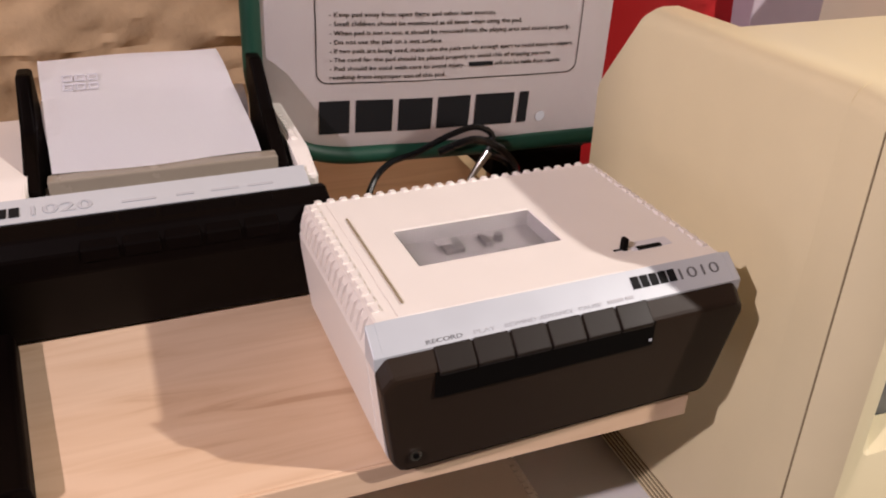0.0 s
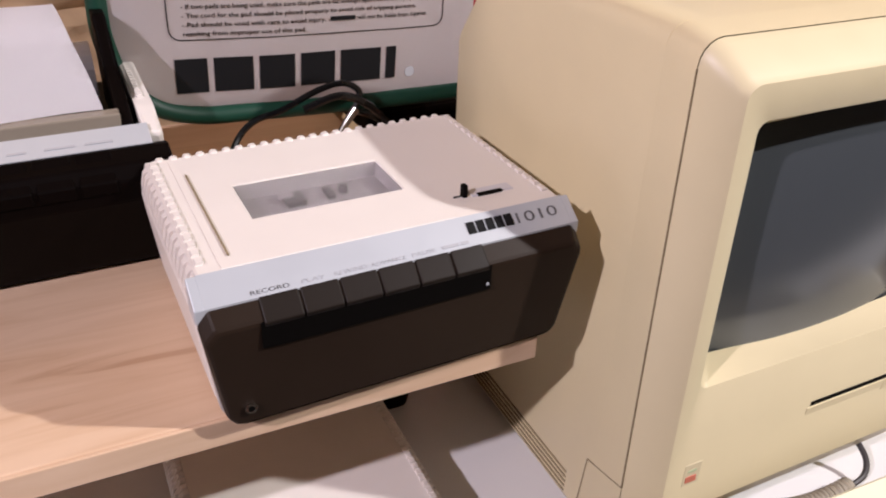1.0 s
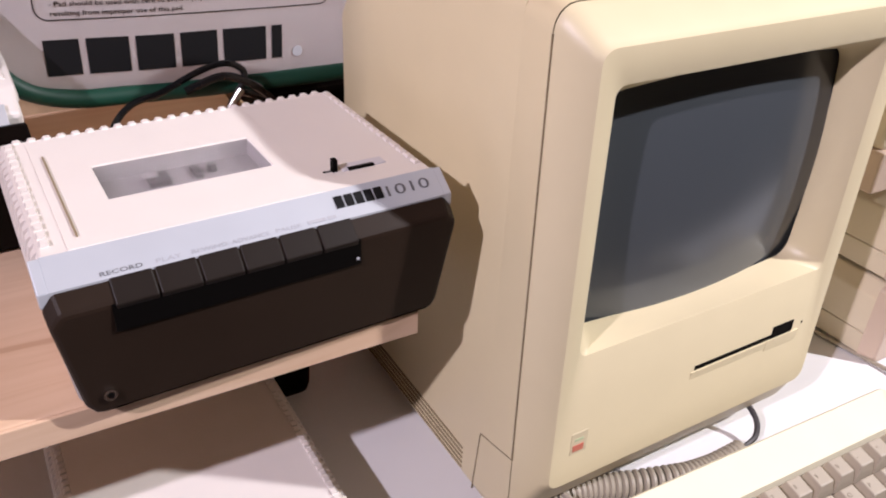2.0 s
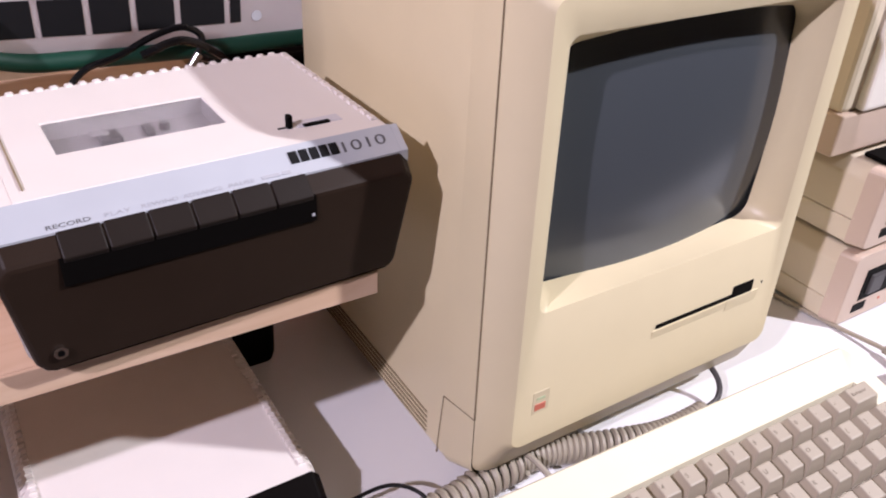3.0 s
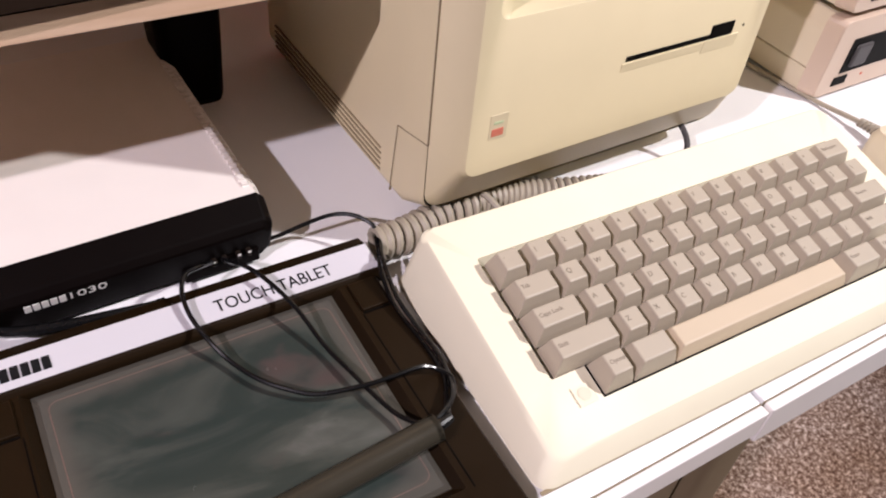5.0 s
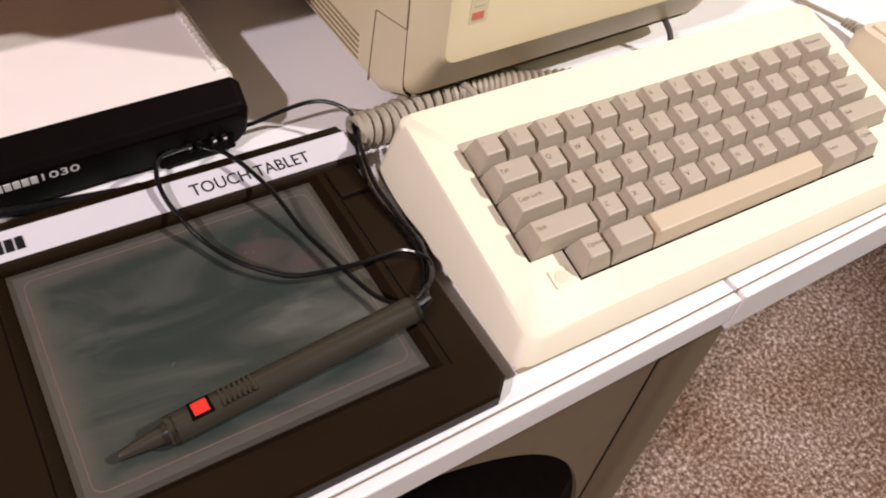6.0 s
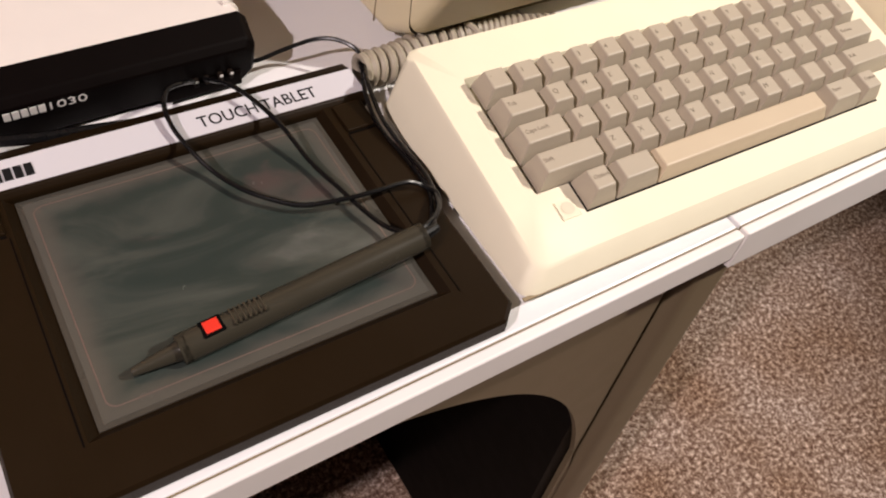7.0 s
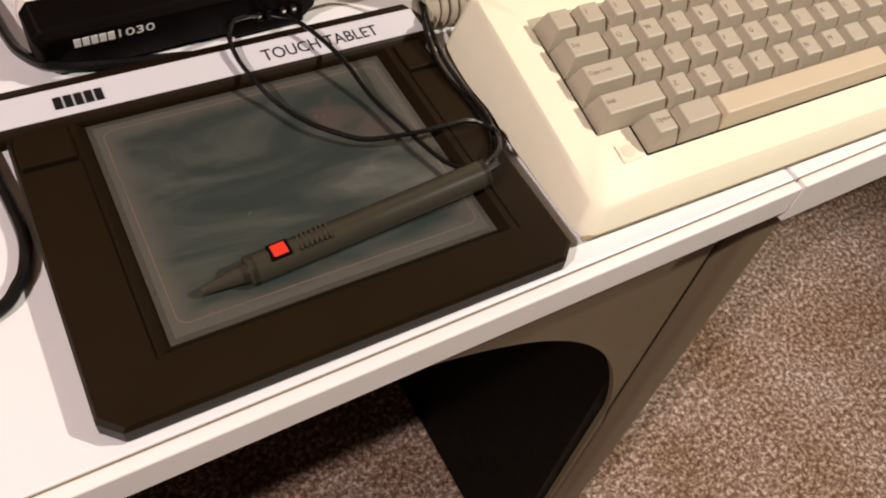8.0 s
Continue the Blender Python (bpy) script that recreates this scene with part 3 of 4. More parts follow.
# ---- coiled cord between them ----
def coiled_cord():
    ob = thing("coiled_cord", pose(0, 0, DESK), "grey coiled keyboard cord lying between computer and keyboard", "cord")
    z = 0.010
    spine = [(0.512, 0.190, z + 0.002), (0.535, 0.192, z), (0.560, 0.196, z + 0.001), (0.585, 0.198, z)]
    part("coil", tube(coil_points(spine, lambda f: 0.0096 - 0.0024 * abs(f - 0.45), 12), 0.0026, 7, smooth=False), CORD, ob, smooth=True)
    spine = [(0.583, 0.201, z), (0.610, 0.198, z - 0.001), (0.640, 0.188, z - 0.001), (0.676, 0.178, z - 0.001), (0.705, 0.177, z - 0.002), (0.735, 0.180, z - 0.002)]
    part("coil", tube(coil_points(spine, lambda f: 0.0080 - 0.0038 * max(0, f - 0.55) / 0.45, 36), 0.0022, 7, smooth=False), CORD, ob, smooth=True)
    part("tail", tube([(0.735, 0.180, 0.006), (0.751, 0.182, 0.010), (0.757, 0.190, 0.019), (0.751, 0.204, 0.033), (0.742, 0.216, 0.043)], 0.0021), TRAYDARK, ob, "dark plug end")
    part("tail", tube([(0.580, 0.206, 0.014), (0.584, 0.203, 0.020), (0.588, 0.190, 0.022), (0.592, 0.175, 0.017), (0.594, 0.163, 0.014), (0.595, 0.156, 0.015)], 0.0021), CORD, ob)
    return ob


coiled_cord()


# ---- cassette recorder and its relatives ----
def ribs(parent, x, y0, y1, count, z_top, side, mat, bold=1.0):
    """Short ribs that wrap a top edge, side -1 on the left and 1 on the right."""
    step = (y1 - y0) / count
    bm = bmesh.new()
    prof = [(0.0, 0.0), (-0.0035, -0.0030), (-0.0052, -0.0100), (-0.0052, -0.0150), (-0.0022, -0.0150), (0.0040, 0.0009), (0.0036, 0.0016), (0.0008, 0.0012)]
    prof = [(px * bold, pz * bold if pz > 0 else pz) for px, pz in prof]
    pr = [bm.verts.new((px, -step * 0.31, pz)) for px, pz in prof]
    pb = [bm.verts.new((px, step * 0.31, pz)) for px, pz in prof]
    bm.faces.new(pr)
    bm.faces.new(pb[::-1])
    for i in range(len(prof)):
        j = (i + 1) % len(prof)
        bm.faces.new((pr[i], pb[i], pb[j], pr[j]))
    if side > 0:
        for v in bm.verts:
            v.co.x = -v.co.x
    bmesh.ops.recalc_face_normals(bm, faces=bm.faces[:])
    me = bpy.data.meshes.new("rib")
    bm.to_mesh(me)
    bm.free()
    me.materials.append(mat)
    for i in range(count):
        o = new("rib", me)
        o.parent = parent
        o.matrix_local = pose(x, y0 + (i + 0.5) * step, z_top)


def hull(x0, x1, zs, insets, y0, y1, bevel=0.0015):
    """A case whose sides bulge: an xz outline drawn out along y."""
    pts = [(x0 + i, z) for z, i in zip(zs, insets)] + [(x1 - i, z) for z, i in reversed(list(zip(zs, insets)))]
    bm = bmesh.new()
    a = [bm.verts.new((x, y0, z)) for x, z in pts]
    b = [bm.verts.new((x, y1, z)) for x, z in pts]
    bm.faces.new(a)
    bm.faces.new(b[::-1])
    n = len(pts)
    for i in range(n):
        bm.faces.new((a[i], b[i], b[(i + 1) % n], a[(i + 1) % n]))
    if bevel:
        bmesh.ops.bevel(bm, geom=bm.edges[:], offset=bevel, segments=2, affect="EDGES", profile=0.5)
    return bm


def cassette_recorder():
    ob = thing("cassette_recorder", pose(0.3262, 0.2213, SHELF, 0, 0, 3.0), "ivory cassette recorder with dark brown front on the riser shelf", "recorder")
    W, Dp, H = 0.1915, 0.1390, 0.0755
    part("body", hull(0, W, (0.004, 0.010, H - 0.016, H - 0.0105), (0.008, 0.005, 0.0, 0.0017), 0.0155, Dp, 0.0004), CREAM, ob)
    wx0, wx1, wy0, wy1 = 0.0395, 0.1180, 0.0540, 0.0920
    rect = lambda a, b, c, d, z: [(a, c, z), (b, c, z), (b, d, z), (a, d, z)]
    bm = bmesh.new()
    loft(bm, [rect(0.0017, W - 0.0017, 0.0156, Dp, H - 0.0107), rect(0.0046, W - 0.0046, 0.0156, Dp - 0.0008, H - 0.0006), rect(0.0056, W - 0.0056, 0.0160, Dp - 0.0016, H), rect(wx0, wx1, wy0, wy1, H)], True)
    part("top_cover", bm, CREAM, ob)
    bm = bmesh.new()
    loft(bm, [rect(0.0150, 0.1300, 0.0160, Dp - 0.004, H - 0.0010), rect(0.0156, 0.1294, 0.0166, Dp - 0.0052, H + 0.0004), rect(wx0 - 0.0004, wx1 + 0.0004, wy0 - 0.0004, wy1 + 0.0004, H + 0.0004), rect(wx0, wx1, wy0, wy1, H + 0.0002), rect(wx0, wx1, wy0, wy1, H - 0.0006)])
    door = part("cassette_door", bm, CREAM, ob, "ivory cassette door with window")
    bm = bmesh.new()
    loft(bm, [rect(wx0, wx1, wy0, wy1, H - 0.0007), rect(wx0 + 0.0008, wx1 - 0.0008, wy0 + 0.0008, wy1 - 0.0008, H - 0.0095)])
    part("window_well", bm, TRAY, door, "grey window well")
    part("body_front", hull(0.0004, W - 0.0004, (0.004, 0.010, H - 0.0155), (0.008, 0.005, 0.0), 0.0052, 0.0170, 0.0), CREAM, ob)
    # front block: nose slopes down from the silver strip, cut corners at the sides
    bm = bmesh.new()
    def sect(y, zt, inset):
        z0, z1 = 0.002, zt
        return [(inset + 0.010, y, z0), (W - inset - 0.0105, y, z0), (W - inset - 0.0075, y, z0 + 0.004), (W - inset, y, z1 - 0.006), (W - inset - 0.005, y, z1), (inset + 0.005, y, z1), (inset, y, z1 - 0.006), (inset + 0.0065, y, z0 + 0.005)]
    rings = [sect(-0.0044, H - 0.0180, 0.0025), sect(-0.0036, H - 0.0165, 0.0008), sect(0.0035, H - 0.0096, 0.0)]
    loft(bm, [[(x, y + 0.09 * max(0.0, H - 0.0195 - z), z) for x, y, z in ring] for ring in rings], True, True)
    bmesh.ops.bevel(bm, geom=bm.edges[:], offset=0.0008, segments=1, affect="EDGES")
    part("front_block", bm, FRONT, ob, "dark brown plastic front")
    strip = part("label_strip", prism([(0.0030, H - 0.0092), (0.0155, H + 0.0004), (0.0155, H - 0.003), (0.0030, H - 0.0120)], 0.0042, W - 0.0042), SILVER, ob, "silver label strip")
    part("strip_cheek", prism([(0.0030, H - 0.0092), (0.0155, H + 0.0003), (0.0155, H - 0.016), (0.0030, H - 0.016)], -0.0002, 0.0045, 0.0006), SILVER, strip)
    part("strip_cheek", prism([(0.0030, H - 0.0092), (0.0155, H + 0.0003), (0.0155, H - 0.016), (0.0030, H - 0.016)], W - 0.0045, W + 0.0002, 0.0006), SILVER, strip)
    tilt = math.degrees(math.atan2(0.0096, 0.0125))

    def on_strip(x, up):
        return pose(x, 0.0030 + up * 0.793, H - 0.0090 + up * 0.609, tilt, 0, 0)

    n5 = [(i * 0.0052, i * 0.0052 + 0.0042) for i in range(5)]
    blocks("brand_mark", n5, 0.0062, INK, strip, on_strip(0.1310, 0.0058), label="plain dark bars")
    lettering("model_number", "1010", 0.0080, GREYINK, strip, on_strip(0.1585, 0.0058), 0.0235)
    for x, wd, word, mt in ((0.0240, 0.0170, "RECORD", GREYINK), (0.0465, 0.0105, "PLAY", PALEINK), (0.0615, 0.0155, "REWIND", PALEINK), (0.0790, 0.0175, "ADVANCE", PALEINK), (0.0995, 0.0120, "PAUSE", PALEINK)):
        lettering("button_name", word, 0.0027, mt, strip, on_strip(x, 0.0014), wd)
    blocks("caption_bar", [(0, 0.0085), (0.0098, 0.0140)], 0.0016, PALEINK, strip, on_strip(0.1150, 0.0016), 0.0002)
    # piano keys in their slot
    part("key_slot", box(0.0250, 0.1370, -0.0047, 0.0080, H - 0.0305, H - 0.0172), MAC_DARK, ob, "dark slot below the buttons")
    for i in range(6):
        x = 0.0262 + i * 0.0183
        bm = prism([(0.0032, H - 0.0088), (0.0032, H - 0.0140), (-0.0046, H - 0.0200), (-0.0058, H - 0.0172)], x + 0.0004, x + 0.0179, 0.0007, 2)
        part("button", bm, KEYBLACK, ob, "dark brown push button")
    part("led", box(0.1345, 0.1359, -0.0052, 0.001, H - 0.0278, H - 0.0266), PALEINK, ob)
    # door with its window
    part("door_groove", box(0.0204, 0.0212, 0.0255, 0.1125, H - 0.001, H + 0.0012), GROOVE, ob)
    win = part("deck", box(wx0 + 0.0004, wx1 - 0.0004, wy0 + 0.0004, wy1 - 0.0004, H - 0.0098, H - 0.0088), TRAY, ob, "grey cassette deck below the window")
    for x, y, r in ((0.0945, 0.0800, 0.0028), (0.0520, 0.0600, 0.0032), (0.0900, 0.0620, 0.0032)):
        part("spindle", cylinder(x, y, H - 0.0090, H - 0.0050, r, r * 0.8, 16), TRAYDARK, win, "dark spindle")
    part("hub", box(0.0620, 0.0725, 0.0730, 0.0850, H - 0.0090, H - 0.0055, 0.0008), TRAYDARK, win)
    part("hub", box(0.0590, 0.0675, 0.0780, 0.0840, H - 0.0056, H - 0.0048, 0.0003), TRAY, win)
    part("hub", box(0.0845, 0.0885, 0.0740, 0.0850, H - 0.0090, H - 0.0062, 0.0005), TRAYDARK, win)
    part("pane", box(wx0 + 0.0006, wx1 - 0.0006, wy0 + 0.0006, wy1 - 0.0006, H - 0.0006, H - 0.0001), SMOKE, win, "clear plastic pane").visible_shadow = False
    # tape counter switch
    sw = part("counter_plate", box(0.1460, 0.1700, 0.0320, 0.0395, H - 0.001, H + 0.0005, 0.0004), STRIPWHITE, ob, "pale switch plate")
    part("slot", box(0.1490, 0.1630, 0.0315, 0.0342, H - 0.001, H + 0.0009), MAC_DARK, sw)
    part("lever", box(0.1410, 0.1437, 0.0330, 0.0370, H - 0.001, H + 0.0065, 0.0006), MAC_DARK, sw, "small black lever")
    part("mark", box(0.1365, 0.1410, 0.0345, 0.0357, H - 0.001, H + 0.0004), INK, sw)
    part("jack", cylinder(0, 0, 0, 0.0016, 0.0030, sides=14), CHROME, ob, "nickel headphone jack", m=pose(0.0175, -0.0002, 0.0115, 90, 0, 0))
    part("jack_hole", cylinder(0, 0, 0, 0.0019, 0.0015, sides=12), MAC_DARK, ob, m=pose(0.0175, -0.0002, 0.0115, 90, 0, 0))
    ribs(ob, 0.0058, 0.022, Dp - 0.003, 15, H, -1, CREAM)
    ribs(ob, W - 0.0058, 0.022, Dp - 0.003, 15, H, 1, CREAM)
    for i in range(24):
        x = 0.0100 + i * 0.0072
        part("rib", box(x, x + 0.0044, Dp - 0.0035, Dp + 0.0016, H - 0.016, H + 0.0008, 0.0009, 1), CREAM, ob)
    return ob


cassette_recorder()


def modem():
    ob = thing("modem", pose(0.3078, 0.2085, DESK, 0, 0, 1.8), "ivory modem with dark brown front under the riser on the desk", "modem")
    W, Dp, H = 0.1525, 0.205, 0.040
    part("body", hull(0, W, (0.004, 0.008, H - 0.012, H - 0.0005), (0.006, 0.004, 0.0, 0.004), 0.0160, Dp), CREAM, ob)
    bm = bmesh.new()
    rings = []

    def sect(y, zt, inset):
        return [(inset + 0.005, y, 0.003), (W - inset - 0.005, y, 0.003), (W - inset, y, 0.010), (W - inset, y, zt - 0.005), (W - inset - 0.0045, y, zt), (inset + 0.0045, y, zt), (inset, y, zt - 0.005), (inset, y, 0.010)]
    # the front leans back towards its foot
    for ring in (sect(-0.0005, H - 0.012, 0.0035), sect(0.0030, H - 0.0075, 0.001), sect(0.0170, H + 0.0008, 0.0)):
        rings.append([(x, max(y, y + 0.25 * (0.027 - z)) if y < 0.01 else y + 0.004 * (z < 0.02), z) for x, y, z in ring])
    loft(bm, rings, True, True)
    bmesh.ops.bevel(bm, geom=bm.edges[:], offset=0.0008, segments=1, affect="EDGES")
    # same brown plastic as the recorder front, darkened to carry its shade
    part("front_block", bm, BLACK, ob, "brown sloping front, shade in its colour")
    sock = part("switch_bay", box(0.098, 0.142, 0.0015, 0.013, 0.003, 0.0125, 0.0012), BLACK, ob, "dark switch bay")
    for x in (0.114, 0.120, 0.128, 0.134):
        part("switch", box(x, x + 0.0026, -0.0005, 0.008, 0.0110, 0.0150, 0.0004), KEYBLACK, sock)
        part("switch_mark", box(x + 0.0004, x + 0.0022, -0.0008, -0.0003, 0.0135, 0.0147), WHITEINK, sock)
    n5 = [(i * 0.0041, i * 0.0041 + 0.0033) for i in range(5)]
    blocks("brand_mark", n5, 0.0058, WHITEINK, ob, pose(0.0190, 0.0000, 0.0214, 104, 0, 0), label="plain pale bars")
    lettering("model_number", "1030", 0.0080, WHITEINK, ob, pose(0.0408, 0.0001, 0.0214, 104, 0, 0), 0.0180)
    ribs(ob, 0.005, 0.024, Dp - 0.008, 32, H - 0.0005, -1, CREAM, 1.1)
    ribs(ob, W - 0.005, 0.024, Dp - 0.008, 32, H - 0.0005, 1, CREAM, 1.1)
    return ob


modem()


def plotter():
    ob = thing("printer_plotter", pose(0.1132, 0.3490, SHELF, 0, 0, 2.0), "ivory and dark brown printer plotter with paper on the riser shelf", "printer")
    W, Dp, H = 0.2260, 0.175, 0.0800
    # body and front near black: deep shade put into the brown plastic's colour
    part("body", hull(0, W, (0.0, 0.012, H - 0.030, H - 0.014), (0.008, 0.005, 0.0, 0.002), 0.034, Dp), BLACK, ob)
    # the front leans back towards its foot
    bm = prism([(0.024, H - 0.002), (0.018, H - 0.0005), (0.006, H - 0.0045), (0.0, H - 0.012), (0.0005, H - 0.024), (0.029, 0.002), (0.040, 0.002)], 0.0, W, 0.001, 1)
    part("front_block", bm, BLACK, ob, "brown front with key row, shade in its colour")
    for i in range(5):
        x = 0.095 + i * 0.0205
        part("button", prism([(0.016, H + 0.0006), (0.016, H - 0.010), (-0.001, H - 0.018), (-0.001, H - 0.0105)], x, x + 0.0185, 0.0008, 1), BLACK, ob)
    strip = part("label_strip", prism([(0.0205, H - 0.0006), (0.0375, H + 0.0045), (0.0375, H - 0.002), (0.0205, H - 0.006)], 0.0, W - 0.008), SILVER, ob, "silver label strip")
    a = math.degrees(math.atan2(0.0051, 0.017))
    n5 = [(i * 0.0060, i * 0.0060 + 0.0048) for i in range(5)]
    blocks("brand_mark", n5, 0.0070, INK, strip, pose(0.040, 0.0242, H + 0.0008, a, 0, 0), label="plain dark bars")
    lettering("model_number", "1020", 0.0102, PALEINK, strip, pose(0.0745, 0.0242, H + 0.0009, a, 0, 0), 0.0290)
    for x, wd in ((0.118, 0.017), (0.146, 0.009), (0.164, 0.015), (0.184, 0.014)):
        part("caption_bar", box(0, wd, 0, 0.0016, 0, 0.0002), PALEINK, strip, m=pose(x, 0.0250, H + 0.0010, a, 0, 0))
    # ivory cheeks at both sides
    for x0, x1 in ((W - 0.0105, W - 0.0005), (0.0005, 0.072)):
        part("cheek", prism([(0.038, 0.040), (0.030, H + 0.001), (0.060, H + 0.007), (Dp - 0.025, H + 0.010), (Dp - 0.010, H + 0.002), (Dp, 0.020), (0.05, 0.020)], x0, x1, 0.0025, 2), CREAM, ob, "ivory side cheek")
    ribs(ob, W - 0.004, 0.070, Dp - 0.028, 14, H + 0.0080, 1, CREAM)
    # paper bay
    part("pen_carriage", box(0.078, 0.200, 0.041, 0.066, H - 0.016, H - 0.002, 0.002), TRAYDARK, ob)
    part("paper_guide", box(0.082, 0.206, 0.050, 0.060, H - 0.003, H + 0.007, 0.001), material("clear_tear_bar", (0.27, 0.235, 0.19), 0.25), ob, "clear tear bar")
    for x in (0.070, 0.204):
        part("roll_arm", prism([(0.050, H - 0.02), (0.050, H + 0.002), (0.092, H + 0.020), (0.120, H + 0.046), (0.136, H + 0.046), (0.140, H - 0.02)], x, x + 0.0085, 0.002), BLACK, ob, "black paper roll arm")
    part("roll", cylinder(0, 0, 0, 0.120, 0.017, sides=24), PAPER, ob, "white paper roll", m=pose(0.080, 0.128, H + 0.010, 0, 90, 0))
    # sheet that curls up over the roll
    bm = bmesh.new()
    rows = []
    for j in range(15):
        f = j / 14
        y = 0.0575 + 0.062 * f
        z = lambda i: H + 0.0075 + 0.046 * f + 0.004 * math.sin(f * math.pi) + 0.0012 * math.sin(f * 9) - 0.0011 * max(0.0, 1 - abs(f - 0.62) * 9) + 0.0005 * math.sin(i * 2.1) * max(0.0, 1 - abs(f - 0.62) * 4)
        rows.append([bm.verts.new((0.0845 + 0.1135 * i / 12 - (0.0005 + 0.0130 * i / 12) * f, y + 0.0018 * math.cos(i * 0.6 + f * 3), z(i))) for i in range(13)])
    for p, q in zip(rows, rows[1:]):
        for i in range(12):
            bm.faces.new((p[i], p[i + 1], q[i + 1], q[i]))
    bmesh.ops.solidify(bm, geom=bm.faces[:], thickness=0.0002)
    sheet = part("paper_sheet", bm, PAPER, ob, "white paper sheet with faint pale print", smooth=True)
    up = math.degrees(math.atan2(0.046, 0.062))
    for r in range(2):
        for c in range(3):
            bm = bmesh.new()
            x0, y0 = c * 0.0068, r * 0.0062
            for b in ((0, 0.0052, 0, 0.0005), (0, 0.0052, 0.0037, 0.0042), (0, 0.0005, 0, 0.0042), (0.0047, 0.0052, 0, 0.0042)):
                add_box(bm, x0 + b[0], x0 + b[1], y0 + b[2], y0 + b[3], 0, 0.00015)
            part("printed_square", bm, BLUEINK, sheet, m=pose(0.0960, 0.0960, H + 0.0420, up, 0, 0))
    return ob


plotter()


def dark_device():
    ob = thing("dark_device", pose(0.1715, 0.2480, SHELF, 0, 0, 8.5), "black plastic device standing on the riser shelf", "device")
    part("body", hull(-0.12, 0.0125, (0.0, 0.004, 0.012, 0.015), (0.001, 0.0, 0.001, 0.004), 0.0, 0.125, 0.001), BLACK, ob)
    part("front_lip", box(-0.115, 0.004, -0.0035, 0.001, 0.003, 0.010, 0.001), KEYBLACK, ob)
    return ob


dark_device()


# ---- touch tablet, stylus, cable ----
def touch_tablet():
    ob = thing("touch_tablet", pose(0.2840, 0.0060, DESK, 0, 0, 0.1), "dark brown touch tablet with white label strip at desk edge", "tablet")
    W, Dp = 0.2165, 0.185
    zf, zr = 0.0110, 0.0130
    k = (zr - zf) / Dp
    top = lambda y: zf + k * y
    ang = math.degrees(math.atan(k))
    x0, x1, y0, y1 = 0.0340, 0.1890, 0.0290, 0.1605

    bm = bmesh.new()
    chamfer = lambda c, i: [(i + c, i), (W - i - c, i), (W - i, i + c), (W - i, Dp - i), (i, Dp - i), (i, i + c)]

    def six(pts, lift):
        return [(x, y, lift(y)) for x, y in pts]
    in6 = [(x0 - 0.004, y0 - 0.004), (x1 + 0.004, y0 - 0.004), (x1 + 0.0041, y0 - 0.0039), (x1 + 0.004, y1 + 0.004), (x0 - 0.004, y1 + 0.004), (x0 - 0.0041, y0 - 0.0039)]
    we6 = [(x0, y0), (x1, y0), (x1 + 0.0001, y0 + 0.0001), (x1, y1), (x0, y1), (x0 - 0.0001, y0 + 0.0001)]
    loft(bm, [six(chamfer(0.008, 0.003), lambda y: 0.0), six(chamfer(0.008, 0.0), lambda y: 0.002), six(chamfer(0.008, 0.0), lambda y: top(y) - 0.0018),
              six(chamfer(0.008, 0.0014), top), six(in6, lambda y: top(y)), six(we6, lambda y: top(y) - 0.0042)], True, True)
    part("case", bm, TABLET, ob, "dark brown plastic case")

    def lay(name, a, b, c, d, z0, z1, mat, label="", parent=None, bevel=0.0):
        return part(name, box(a, b, c, d, z0, z1, bevel), mat, parent or ob, label, m=Matrix() if parent else pose(0, 0, zf, ang, 0, 0))

    film = lay("border_film", x0 + 0.0005, x1 - 0.0005, y0 + 0.0005, y1 - 0.0005, -0.0042, -0.0036, SHEET, "smoky plastic film")
    lay("touch_area", x0 + 0.0030, x1 - 0.0030, y0 + 0.0030, y1 - 0.0030, -0.0037, -0.00345, TOUCH, "dark teal touch surface with smudges", film)
    bm = bmesh.new()
    outer = rounded(x0 + 0.0062, x1 - 0.0056, y0 + 0.0080, y1 - 0.0065, 0.005, 5)
    inner_ = rounded(x0 + 0.0068, x1 - 0.0062, y0 + 0.0086, y1 - 0.0071, 0.0046, 5)
    loft(bm, [[(x, y, -0.0034) for x, y in outer], [(x, y, -0.0034) for x, y in inner_]])
    part("border_line", bm, LINE, film, "thin copper border line")
    # ledges beside the window, with the two side buttons
    for xa, xb in ((0.0030, 0.0270), (0.1975, 0.2135)):
        lay("side_button", xa, xb, 0.1390, 0.1595, -0.001, 0.0016, TABLET, "large flat side button", bevel=0.0008)
        lay("button_gap", xa, xb, 0.1374, 0.1387, -0.001, 0.0003, MAC_DARK)
    lay("ledge_groove", 0.1968, 0.1975, 0.024, 0.1370, -0.001, 0.00025, MAC_DARK)
    lay("ledge_groove", 0.0278, 0.0284, 0.024, 0.1370, -0.001, 0.00025, MAC_DARK)
    # bar at the back
    part("rear_bar", prism([(0.1605, 0.006), (0.1605, zr - 0.001), (0.1630, zr + 0.0022), (0.1835, zr + 0.0034), (0.1920, zr + 0.0004), (0.1930, 0.004), (0.186, 0.0)], -0.004, W + 0.0040, 0.0010), TABLET, ob, "dark rear bar")
    strip = part("label_strip", prism([(0.1640, zr + 0.0026), (0.1825, zr + 0.0037), (0.1825, zr + 0.0026), (0.1640, zr + 0.0015)], -0.0034, W + 0.0035), STRIPWHITE, ob, "white label strip")
    a = math.degrees(math.atan2(0.0011, 0.0192))
    n5 = [(i * 0.0047, i * 0.0047 + 0.0037) for i in range(5)]
